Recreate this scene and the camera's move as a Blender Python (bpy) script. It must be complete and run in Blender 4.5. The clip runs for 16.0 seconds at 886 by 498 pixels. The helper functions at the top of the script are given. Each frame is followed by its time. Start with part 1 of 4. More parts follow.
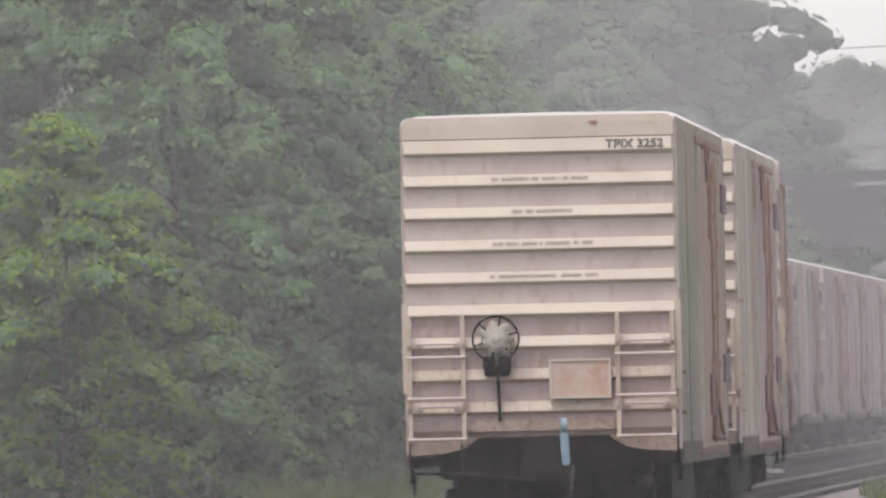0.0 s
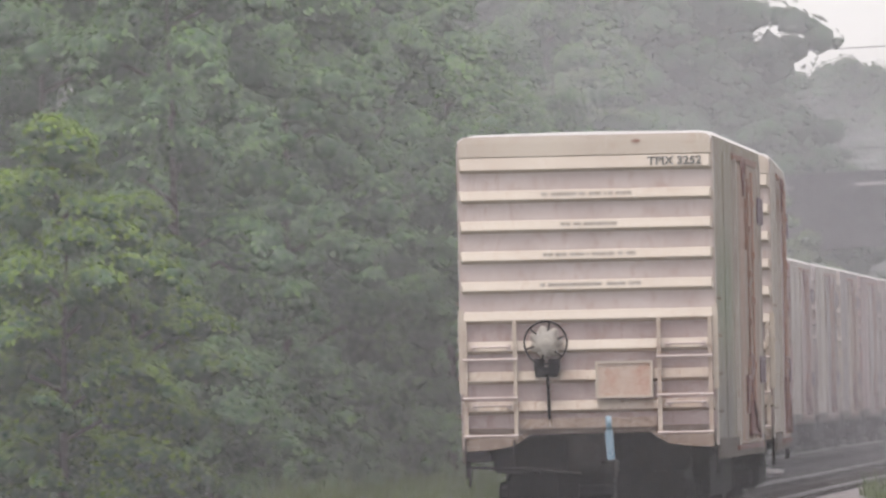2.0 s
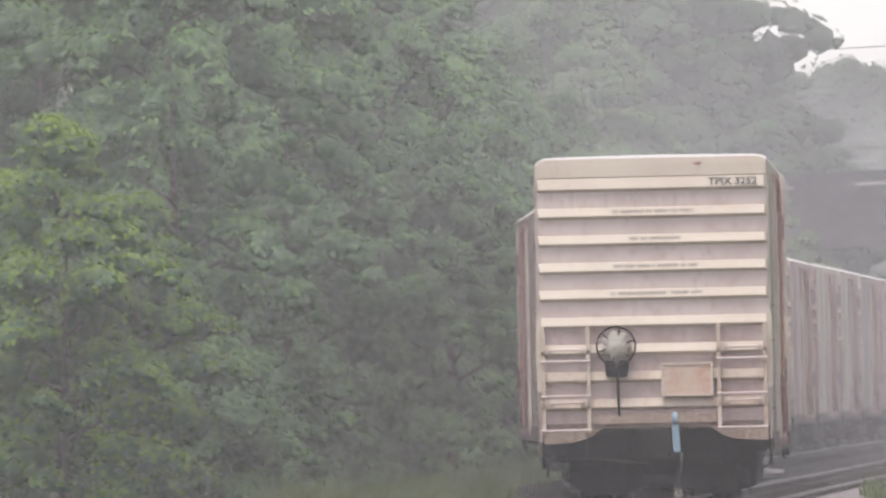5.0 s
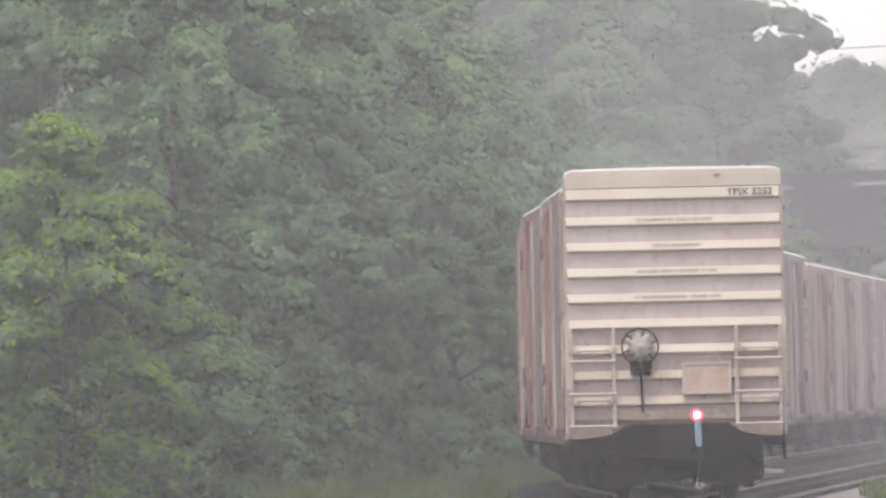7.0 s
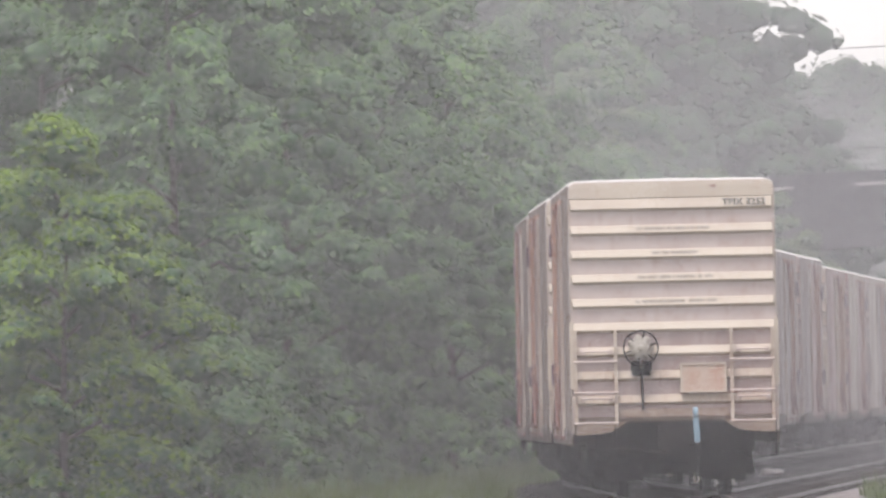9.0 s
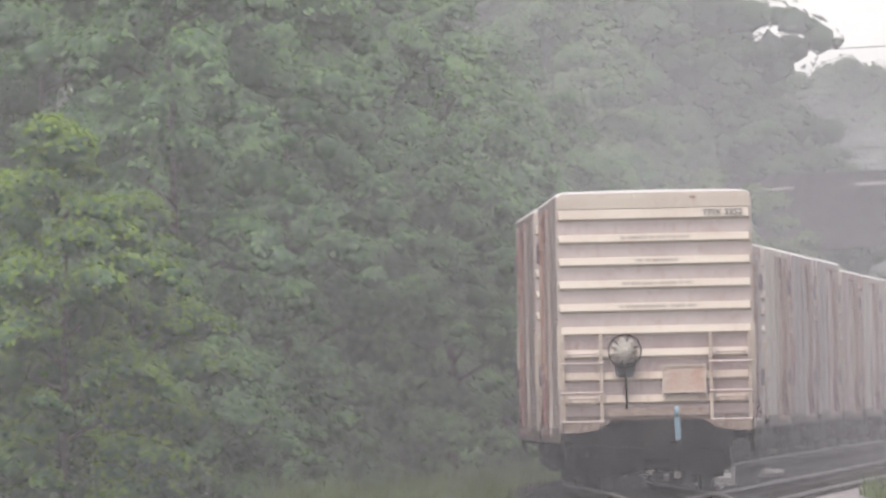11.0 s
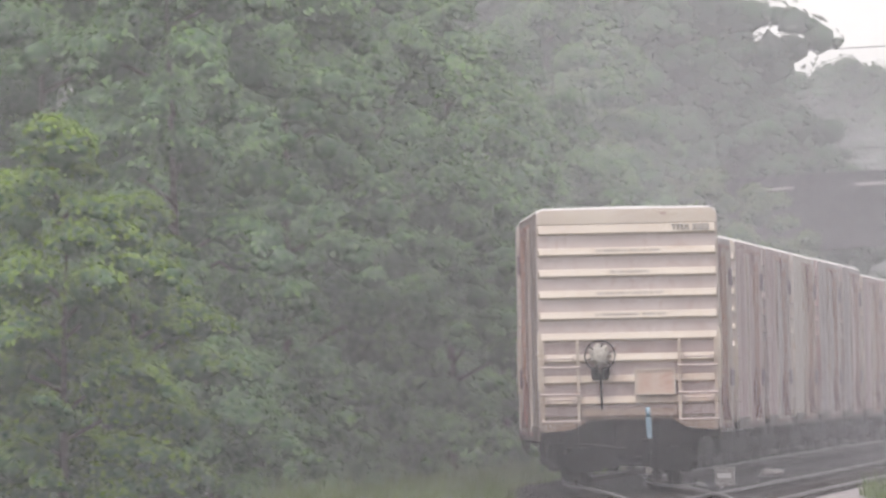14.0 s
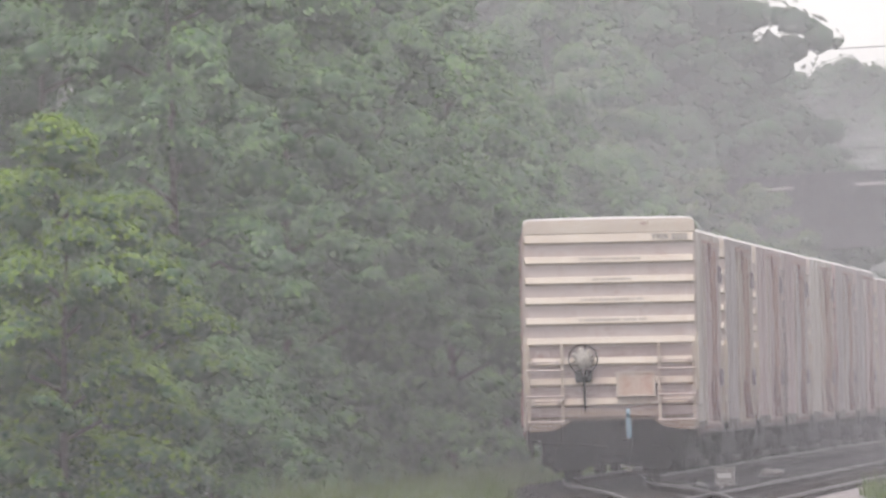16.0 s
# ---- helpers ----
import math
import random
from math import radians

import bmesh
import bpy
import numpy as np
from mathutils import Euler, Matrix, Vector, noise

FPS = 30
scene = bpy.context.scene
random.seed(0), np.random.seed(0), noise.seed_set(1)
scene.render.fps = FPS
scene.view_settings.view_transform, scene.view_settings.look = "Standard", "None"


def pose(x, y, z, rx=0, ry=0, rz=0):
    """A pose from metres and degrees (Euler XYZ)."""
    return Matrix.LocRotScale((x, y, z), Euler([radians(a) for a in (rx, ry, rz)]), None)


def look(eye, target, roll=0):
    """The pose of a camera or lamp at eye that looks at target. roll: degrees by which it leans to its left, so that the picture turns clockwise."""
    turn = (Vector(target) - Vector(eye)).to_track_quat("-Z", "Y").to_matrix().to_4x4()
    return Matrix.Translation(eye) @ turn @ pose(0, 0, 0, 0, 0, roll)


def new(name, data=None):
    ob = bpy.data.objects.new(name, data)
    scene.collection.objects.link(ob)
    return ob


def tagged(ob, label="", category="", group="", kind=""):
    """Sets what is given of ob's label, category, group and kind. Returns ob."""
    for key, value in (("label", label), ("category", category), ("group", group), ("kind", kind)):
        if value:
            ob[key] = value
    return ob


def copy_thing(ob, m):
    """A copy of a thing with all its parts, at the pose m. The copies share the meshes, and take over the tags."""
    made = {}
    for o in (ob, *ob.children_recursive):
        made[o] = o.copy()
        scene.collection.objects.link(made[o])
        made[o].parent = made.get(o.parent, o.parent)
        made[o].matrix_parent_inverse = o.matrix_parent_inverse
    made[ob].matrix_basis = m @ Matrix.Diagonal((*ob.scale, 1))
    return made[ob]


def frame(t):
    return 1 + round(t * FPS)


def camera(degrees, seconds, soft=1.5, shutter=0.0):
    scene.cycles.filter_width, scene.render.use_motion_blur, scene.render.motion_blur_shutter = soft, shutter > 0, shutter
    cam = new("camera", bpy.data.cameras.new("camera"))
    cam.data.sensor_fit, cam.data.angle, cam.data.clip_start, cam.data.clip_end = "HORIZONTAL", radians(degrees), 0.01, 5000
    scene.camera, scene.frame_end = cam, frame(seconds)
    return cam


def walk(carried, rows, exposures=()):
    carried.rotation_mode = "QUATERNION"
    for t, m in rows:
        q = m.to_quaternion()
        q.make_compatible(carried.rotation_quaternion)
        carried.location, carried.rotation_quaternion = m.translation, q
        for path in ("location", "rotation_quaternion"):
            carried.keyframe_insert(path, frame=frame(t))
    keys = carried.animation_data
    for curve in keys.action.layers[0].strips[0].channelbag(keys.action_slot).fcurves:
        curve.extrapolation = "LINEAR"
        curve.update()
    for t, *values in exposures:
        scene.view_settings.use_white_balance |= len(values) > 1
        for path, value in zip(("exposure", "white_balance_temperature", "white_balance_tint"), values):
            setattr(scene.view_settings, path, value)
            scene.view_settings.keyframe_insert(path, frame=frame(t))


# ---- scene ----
# a telephoto camera on a tripod beside the line, 160 m behind the last car
cam = camera(3.523, 16.0, soft=2.4, shutter=0.4)
EYE = (0.0, 0.0, 1.65)
AIM = (0.0, 1000.0, 1.65 + 9.92)
walk(cam, [(0.0, look(EYE, AIM, -1.25)), (16.0, look(EYE, AIM, -1.25))],
     exposures=[(0.0, 0.57, 6600, 16), (4.0, 0.72, 6600, 16), (8.5, 0.79, 6600, 16), (16.0, 0.79, 6600, 16)])

# ---- light: a bright overcast, hazy day ----
world = bpy.data.worlds.new("overcast_sky")
scene.world = world
world.use_nodes = True
wn, wl = world.node_tree.nodes, world.node_tree.links
sky = wn.new("ShaderNodeTexSky")
sky.sky_type = "NISHITA"
sky.sun_disc = False
sky.sun_elevation = radians(58)
sky.sun_rotation = radians(205)
sky.air_density, sky.dust_density, sky.ozone_density = 1.0, 1.0, 1.0
grey = wn.new("ShaderNodeHueSaturation")
grey.inputs["Saturation"].default_value = 0.22
wl.new(sky.outputs["Color"], grey.inputs["Color"])
wl.new(grey.outputs["Color"], wn["Background"].inputs["Color"])
wn["Background"].inputs["Strength"].default_value = 0.15
sun_data = bpy.data.lights.new("sun", "SUN")
sun_data.energy, sun_data.angle, sun_data.color = 1.3, radians(20), (1.0, 0.96, 0.9)
sun = new("sun", sun_data)
sun.matrix_basis = look((-18, -45, 110), (0, 0, 0))


# ---- materials ----
def nodes_of(name, rough=0.7, metal=0.0, spec=0.5):
    m = bpy.data.materials.new(name)
    m.use_nodes = True
    b = m.node_tree.nodes["Principled BSDF"]
    b.inputs["Roughness"].default_value = rough
    b.inputs["Metallic"].default_value = metal
    b.inputs["Specular IOR Level"].default_value = spec
    return m, m.node_tree.nodes, m.node_tree.links, b


def noise_of(n, l, scale, detail=4.0, stretch=(1, 1, 1), offset=None):
    co = n.new("ShaderNodeTexCoord")
    mp = n.new("ShaderNodeMapping")
    mp.inputs["Scale"].default_value = stretch
    l.new(co.outputs["Object"], mp.inputs["Vector"])
    if offset is not None:
        l.new(offset, mp.inputs["Location"])
    t = n.new("ShaderNodeTexNoise")
    t.inputs["Scale"].default_value = scale
    t.inputs["Detail"].default_value = detail
    l.new(mp.outputs["Vector"], t.inputs["Vector"])
    return t.outputs["Fac"]


def ramp_of(n, l, fac, lo, hi, a=(0, 0, 0), b=(1, 1, 1)):
    r = n.new("ShaderNodeValToRGB")
    r.color_ramp.elements[0].position, r.color_ramp.elements[1].position = lo, hi
    r.color_ramp.elements[0].color, r.color_ramp.elements[1].color = (*a, 1), (*b, 1)
    l.new(fac, r.inputs["Fac"])
    return r.outputs["Color"]


def mix_of(n, l, fac, a, b, blend="MIX"):
    m = n.new("ShaderNodeMix")
    m.data_type, m.blend_type = "RGBA", blend
    for sock, v in ((m.inputs[0], fac), (m.inputs[6], a), (m.inputs[7], b)):
        if isinstance(v, (int, float)):
            sock.default_value = v
        elif isinstance(v, tuple):
            sock.default_value = (*v, 1)
        else:
            l.new(v, sock)
    return m.outputs[2]


def bump_of(n, l, b, fac, strength, dist):
    k = n.new("ShaderNodeBump")
    k.inputs["Strength"].default_value, k.inputs["Distance"].default_value = strength, dist
    l.new(fac, k.inputs["Height"])
    l.new(k.outputs["Normal"], b.inputs["Normal"])


def worn(name, base, stain, wear, rough=0.6, metal=0.0, scale=1.5, streak=(1, 1, 1), lo=0.5, hi=0.75,
         fine=(0.46, 0.72), amount=1.0, spec=0.5, bump=0.2, vary=0.0, algae=0.0, patches=()):
    """Paint or metal with broad stains, fine wear and a little relief."""
    m, n, l, b = nodes_of(name, rough, metal, spec)
    info = n.new("ShaderNodeObjectInfo")
    shift = n.new("ShaderNodeMath")
    shift.operation = "MULTIPLY"
    shift.inputs[1].default_value = 37.0
    l.new(info.outputs["Random"], shift.inputs[0])
    broad = noise_of(n, l, scale, 5, streak, shift.outputs[0])
    grain = noise_of(n, l, scale * 9, 6, streak, shift.outputs[0])
    c = mix_of(n, l, ramp_of(n, l, broad, lo, hi), base, stain)
    f = ramp_of(n, l, grain, fine[0], fine[1], (0, 0, 0), (amount,) * 3)
    c = mix_of(n, l, f, c, wear)
    if vary:
        c = mix_of(n, l, ramp_of(n, l, info.outputs["Random"], 0, 1, (0, 0, 0), (vary,) * 3), c, stain)
    if algae:
        g = noise_of(n, l, scale * 0.6, 3, streak, shift.outputs[0])
        c = mix_of(n, l, ramp_of(n, l, g, 0.5, 0.7, (0, 0, 0), (algae,) * 3), c, (0.20, 0.26, 0.16))
    for y, z, ry, rz, tone in patches:
        co = n.new("ShaderNodeTexCoord")
        mp = n.new("ShaderNodeMapping")
        mp.inputs["Scale"].default_value = (0, 1 / ry, 1 / rz)
        mp.inputs["Location"].default_value = (0, -y / ry, -z / rz)
        l.new(co.outputs["Object"], mp.inputs["Vector"])
        ball = n.new("ShaderNodeTexGradient")
        ball.gradient_type = "SPHERICAL"
        l.new(mp.outputs["Vector"], ball.inputs["Vector"])
        shape = mix_of(n, l, 1.0, ramp_of(n, l, ball.outputs["Fac"], 0.0, 0.8), ramp_of(n, l, broad, 0.25, 0.6), "MULTIPLY")
        c = mix_of(n, l, shape, c, tone)
    l.new(c, b.inputs["Base Color"])
    bump_of(n, l, b, grain, bump, 0.01)
    return m


END_PAINT = worn("cream_paint", (0.51, 0.443, 0.365), (0.45, 0.378, 0.31), (0.40, 0.275, 0.20), 0.5,
                 scale=0.9, streak=(1.6, 1, 0.8), lo=0.4, hi=0.75, fine=(0.55, 0.8), amount=0.55)
GRIMY_CREAM = worn("splashed_cream_paint", (0.51, 0.435, 0.355), (0.40, 0.32, 0.26), (0.31, 0.20, 0.145), 0.65,
                   scale=1.6, streak=(1.4, 1, 0.7), lo=0.4, hi=0.65, fine=(0.48, 0.72), amount=0.75)
# darker than the end sheet above it, stained in the same way
LOWER_SHEET = worn("darker_stained_mauve_paint", (0.415, 0.33, 0.31), (0.33, 0.25, 0.23), (0.28, 0.175, 0.135), 0.65,
                   scale=1.3, streak=(1.2, 1, 0.5), lo=0.42, hi=0.68, fine=(0.5, 0.74), amount=0.7)
SHEET_PAINT = worn("dull_mauve_cream_paint", (0.555, 0.465, 0.43), (0.475, 0.385, 0.355), (0.38, 0.24, 0.185), 0.6,
                   scale=1.1, streak=(1.2, 1, 0.5), lo=0.42, hi=0.7, fine=(0.52, 0.78), amount=0.6)
# the first patch is green algae, the second darkens the lower side
SIDE_PAINT = worn("weathered_grey_paint", (0.30, 0.238, 0.17), (0.225, 0.168, 0.12), (0.22, 0.13, 0.09), 0.6, algae=0.25,
                  patches=((3.0, 2.75, 3.6, 1.1, (0.15, 0.185, 0.10)), (2.6, 1.2, 6.5, 1.15, (0.125, 0.104, 0.092))),
                  scale=0.7, streak=(1, 1, 0.22), lo=0.4, hi=0.7, fine=(0.53, 0.72), amount=0.7, vary=0.3)
SIDE_VARIANTS = [
    worn("pinkish_side_paint", (0.40, 0.285, 0.275), (0.25, 0.155, 0.15), (0.33, 0.17, 0.135), 0.6,
         scale=0.55, streak=(1, 1, 0.45), lo=0.42, hi=0.62, fine=(0.5, 0.68), amount=0.8),
    worn("cold_grey_side_paint", (0.33, 0.275, 0.265), (0.21, 0.155, 0.15), (0.29, 0.175, 0.145), 0.6,
         scale=0.6, streak=(1, 1, 0.25), lo=0.4, hi=0.66, fine=(0.5, 0.7), amount=0.7),
    worn("beige_side_paint", (0.47, 0.41, 0.35), (0.32, 0.25, 0.215), (0.32, 0.19, 0.145), 0.6,
         scale=0.7, streak=(1, 1, 0.2), lo=0.45, hi=0.66, fine=(0.52, 0.7), amount=0.75)]
DOOR_PAINT = worn("rust_streaked_door_paint", (0.30, 0.23, 0.175), (0.37, 0.225, 0.165), (0.25, 0.145, 0.105), 0.65,
                  scale=0.8, streak=(1, 1.6, 0.16), lo=0.40, hi=0.60, fine=(0.50, 0.68), amount=0.8)
LEFT_DOOR_PAINT = worn("rusty_brown_door_paint", (0.29, 0.225, 0.195), (0.25, 0.15, 0.115), (0.18, 0.115, 0.095), 0.75,
                  scale=0.8, streak=(1, 1.6, 0.2), lo=0.42, hi=0.62, fine=(0.5, 0.7), amount=0.7)
MAROON = worn("dark_rusted_gear", (0.20, 0.10, 0.092), (0.12, 0.065, 0.068), (0.34, 0.20, 0.155), 0.8,
              scale=2.6, fine=(0.5, 0.7))
TAN_SILL = worn("splashed_tan_sill", (0.33, 0.255, 0.205), (0.21, 0.155, 0.125), (0.17, 0.11, 0.085), 0.75, scale=1.4)
# darker grey for the sill along the bottom of the side
SILL_GREY = worn("dark_mottled_grey_paint", (0.155, 0.128, 0.112), (0.105, 0.084, 0.074), (0.16, 0.10, 0.078), 0.8,
                scale=1.0, streak=(1, 1, 0.6), lo=0.4, hi=0.66, fine=(0.5, 0.7), amount=0.7, spec=0.25)
LEFT_SIDE_PAINT = worn("darker_brown_left_side", (0.255, 0.205, 0.18), (0.165, 0.125, 0.11), (0.20, 0.13, 0.105), 0.75,
                  scale=0.8, streak=(1, 1, 0.25), lo=0.4, hi=0.66, fine=(0.5, 0.7), amount=0.7)
POST_PAINT = worn("corner_post_paint", (0.54, 0.48, 0.425), (0.33, 0.26, 0.225), (0.36, 0.22, 0.15), 0.55,
                  scale=0.8, lo=0.42, hi=0.58, streak=(1, 1, 0.5), fine=(0.56, 0.75), amount=0.8)
ROOF_PAINT = worn("roof_paint", (0.76, 0.74, 0.71), (0.62, 0.59, 0.56), (0.36, 0.29, 0.24), 0.5,
                  scale=0.8, fine=(0.6, 0.85), amount=0.5)
SILL_PAINT = worn("grimy_sill", (0.17, 0.128, 0.105), (0.095, 0.075, 0.066), (0.12, 0.075, 0.055), 0.75, scale=1.6)
RUST = worn("rusted_steel", (0.43, 0.26, 0.20), (0.26, 0.145, 0.115), (0.46, 0.34, 0.28), 0.8, vary=0.7,
            scale=2.2, streak=(1, 1, 0.4), fine=(0.5, 0.7))
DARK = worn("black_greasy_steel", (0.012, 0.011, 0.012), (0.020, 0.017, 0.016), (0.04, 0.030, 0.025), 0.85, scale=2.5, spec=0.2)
BARE = worn("galvanised_steel", (0.43, 0.395, 0.345), (0.30, 0.26, 0.22), (0.26, 0.18, 0.13), 0.4, metal=0.1, scale=4, amount=0.25, bump=0.05)
BOARD = worn("rust_stained_board", (0.50, 0.395, 0.325), (0.43, 0.26, 0.19), (0.32, 0.18, 0.12), 0.8,
             scale=4.5, lo=0.42, hi=0.7, fine=(0.5, 0.75), amount=0.7)
PLATE = worn("dark_purple_plate", (0.085, 0.030, 0.060), (0.10, 0.045, 0.07), (0.18, 0.10, 0.10), 0.6, scale=4)
BLUE = worn("pale_blue_plastic", (0.19, 0.285, 0.345), (0.15, 0.235, 0.29), (0.30, 0.36, 0.39), 0.4, scale=6, amount=0.4)
INK = worn("black_lettering", (0.07, 0.07, 0.065), (0.10, 0.10, 0.09), (0.24, 0.21, 0.18), 0.7, scale=5, amount=0.6)
FAINT_INK = worn("faded_lettering", (0.24, 0.215, 0.185), (0.30, 0.265, 0.225), (0.42, 0.37, 0.31), 0.7, scale=6, amount=0.7)
RAIL = worn("rail_steel", (0.036, 0.027, 0.024), (0.026, 0.020, 0.018), (0.065, 0.048, 0.042), 0.8, scale=3, spec=0.12)
RAILHEAD = worn("dull_railhead", (0.11, 0.092, 0.087), (0.075, 0.062, 0.057), (0.19, 0.17, 0.16), 0.5, metal=0.3, scale=3)
TIE = worn("weathered_tie_wood", (0.048, 0.038, 0.034), (0.034, 0.028, 0.025), (0.085, 0.072, 0.063), 0.95,
           scale=2, streak=(0.3, 3, 3), vary=0.4, spec=0.12)
CONCRETE = worn("stained_concrete", (0.42, 0.40, 0.38), (0.22, 0.21, 0.205), (0.33, 0.30, 0.28), 0.9, scale=0.5,
                streak=(1, 1, 0.6))
PALE_CONCRETE = worn("pale_concrete", (0.50, 0.48, 0.47), (0.36, 0.345, 0.335), (0.28, 0.26, 0.25), 0.85, scale=0.8)
GIRDER = worn("dark_painted_girder", (0.026, 0.026, 0.030), (0.04, 0.038, 0.04), (0.07, 0.055, 0.05), 0.6, scale=0.7)
BOXGREY = worn("grey_cabinet_paint", (0.40, 0.38, 0.36), (0.30, 0.27, 0.25), (0.24, 0.18, 0.14), 0.55, scale=4)
STONE = worn("pale_stone", (0.32, 0.29, 0.275), (0.24, 0.22, 0.205), (0.38, 0.36, 0.345), 0.9, scale=4)
RUBBER = worn("black_rubber", (0.025, 0.025, 0.026), (0.04, 0.038, 0.036), (0.07, 0.065, 0.06), 0.8, scale=6)
BARK = worn("grey_brown_bark", (0.060, 0.052, 0.043), (0.045, 0.040, 0.034), (0.09, 0.082, 0.07), 0.95, scale=3,
            streak=(2, 2, 0.4), bump=0.6)
WHITE_CAR = worn("white_car_paint", (0.80, 0.80, 0.80), (0.76, 0.76, 0.76), (0.7, 0.7, 0.69), 0.2, scale=1, bump=0.0)
SILVER_CAR = worn("silver_car_paint", (0.56, 0.57, 0.58), (0.5, 0.51, 0.52), (0.46, 0.46, 0.46), 0.25, scale=1, bump=0.0)


def plain(name, colour, rough, metal=0.0, spec=0.5):
    m, n, l, b = nodes_of(name, rough, metal, spec)
    g = noise_of(n, l, 7.0)
    l.new(mix_of(n, l, g, tuple(0.85 * c for c in colour), tuple(min(1.0, 1.12 * c) for c in colour)), b.inputs["Base Color"])
    return m


GLASS = plain("dark_car_glass", (0.03, 0.035, 0.04), 0.08)
LAMP, n_, l_, b_ = nodes_of("red_flasher_lens", 0.2)
b_.inputs["Base Color"].default_value = (0.7, 0.02, 0.04, 1)
b_.inputs["Emission Color"].default_value = (1.0, 0.012, 0.045, 1)
b_.inputs["Emission Strength"].default_value = 3.5


# near-white glow for the disc that imitates the lamp's glare
GLARE_CORE, n_, l_, b_ = nodes_of("flasher_glare_core", 0.2)
b_.inputs["Emission Color"].default_value = (1.0, 0.16, 0.22, 1)
b_.inputs["Emission Strength"].default_value = 12.0


def leaf_material(name, dark, light, tip, rough=0.45, through_leaf=0.35):
    """Wet leaves: colour varies clump by clump and leaf by leaf, some light comes through."""
    m, n, l, b = nodes_of(name, rough, 0.0, 0.55)
    geo = n.new("ShaderNodeNewGeometry")
    info = n.new("ShaderNodeObjectInfo")
    broad = noise_of(n, l, 0.55, 3)
    c = mix_of(n, l, ramp_of(n, l, broad, 0.40, 0.60), dark, light)
    c = mix_of(n, l, ramp_of(n, l, geo.outputs["Random Per Island"], 0.70, 1.0, (0, 0, 0), (0.4,) * 3), c, tip)
    c = mix_of(n, l, ramp_of(n, l, info.outputs["Random"], 0, 1, (0, 0, 0), (0.45,) * 3), c, dark)
    l.new(c, b.inputs["Base Color"])
    tr = n.new("ShaderNodeBsdfTranslucent")
    l.new(c, tr.inputs["Color"])
    ms = n.new("ShaderNodeMixShader")
    ms.inputs[0].default_value = through_leaf
    l.new(b.outputs[0], ms.inputs[1])
    l.new(tr.outputs[0], ms.inputs[2])
    l.new(ms.outputs[0], n["Material Output"].inputs["Surface"])
    return m


# material of the added threads that veil the view like haze
HAZE_THREAD = leaf_material("pale_haze_threads", (0.81, 0.79, 0.81), (0.81, 0.79, 0.81), (0.81, 0.79, 0.81), 0.9, 0.5)
LEAF_BRIGHT = leaf_material("bright_wet_leaves", (0.10, 0.175, 0.030), (0.225, 0.345, 0.032), (0.40, 0.55, 0.04))
LEAF_MID = leaf_material("mid_green_leaves", (0.080, 0.150, 0.068), (0.200, 0.335, 0.115), (0.37, 0.51, 0.16))
LEAF_GREY = leaf_material("grey_green_leaves", (0.062, 0.096, 0.046), (0.105, 0.150, 0.072), (0.175, 0.23, 0.105))
LEAF_PALE = leaf_material("pale_green_leaves", (0.12, 0.165, 0.075), (0.195, 0.26, 0.11), (0.31, 0.38, 0.16))
GRASS_BLADE = leaf_material("wet_grass", (0.10, 0.14, 0.045), (0.15, 0.20, 0.06), (0.23, 0.27, 0.10))

# crown cores: shade between the boughs put into a darker green
SHADED_CORE = leaf_material("shaded_crown_core", (0.050, 0.104, 0.054), (0.085, 0.165, 0.076), (0.085, 0.165, 0.076), 0.7, 0.2)

GROUND, n_, l_, b_ = nodes_of("grassy_earth", 0.95)
c_ = mix_of(n_, l_, ramp_of(n_, l_, noise_of(n_, l_, 0.25), 0.4, 0.65), (0.075, 0.095, 0.045), (0.10, 0.095, 0.065))
c_ = mix_of(n_, l_, ramp_of(n_, l_, noise_of(n_, l_, 6.0), 0.45, 0.7, (0, 0, 0), (0.6,) * 3), c_, (0.12, 0.14, 0.07))
l_.new(c_, b_.inputs["Base Color"])
bump_of(n_, l_, b_, noise_of(n_, l_, 5.0), 0.8, 0.1)


def gravel(name, a, bcol, cc):
    m, n, l, b = nodes_of(name, 0.95, 0.0, 0.12)
    v = n.new("ShaderNodeTexVoronoi")
    v.inputs["Scale"].default_value = 18.0
    co = n.new("ShaderNodeTexCoord")
    l.new(co.outputs["Object"], v.inputs["Vector"])
    c = mix_of(n, l, ramp_of(n, l, v.outputs["Color"], 0.1, 0.9), a, bcol)
    c = mix_of(n, l, ramp_of(n, l, noise_of(n, l, 0.7), 0.45, 0.65), c, cc)
    l.new(c, b.inputs["Base Color"])
    bump_of(n, l, b, v.outputs["Distance"], 0.9, 0.04)
    return m


BALLAST = gravel("grey_ballast", (0.026, 0.023, 0.023), (0.062, 0.056, 0.055), (0.022, 0.020, 0.020))
PALE_GRAVEL = gravel("pale_gravel", (0.31, 0.275, 0.27), (0.42, 0.38, 0.375), (0.25, 0.225, 0.22))


# ---- mesh helpers ----
def box(bm, x0, x1, y0, y1, z0, z1):
    v = [bm.verts.new((x, y, z)) for x in (x0, x1) for y in (y0, y1) for z in (z0, z1)]
    for q in ((0, 1, 3, 2), (4, 6, 7, 5), (0, 4, 5, 1), (2, 3, 7, 6), (0, 2, 6, 4), (1, 5, 7, 3)):
        bm.faces.new([v[i] for i in q])
    return v


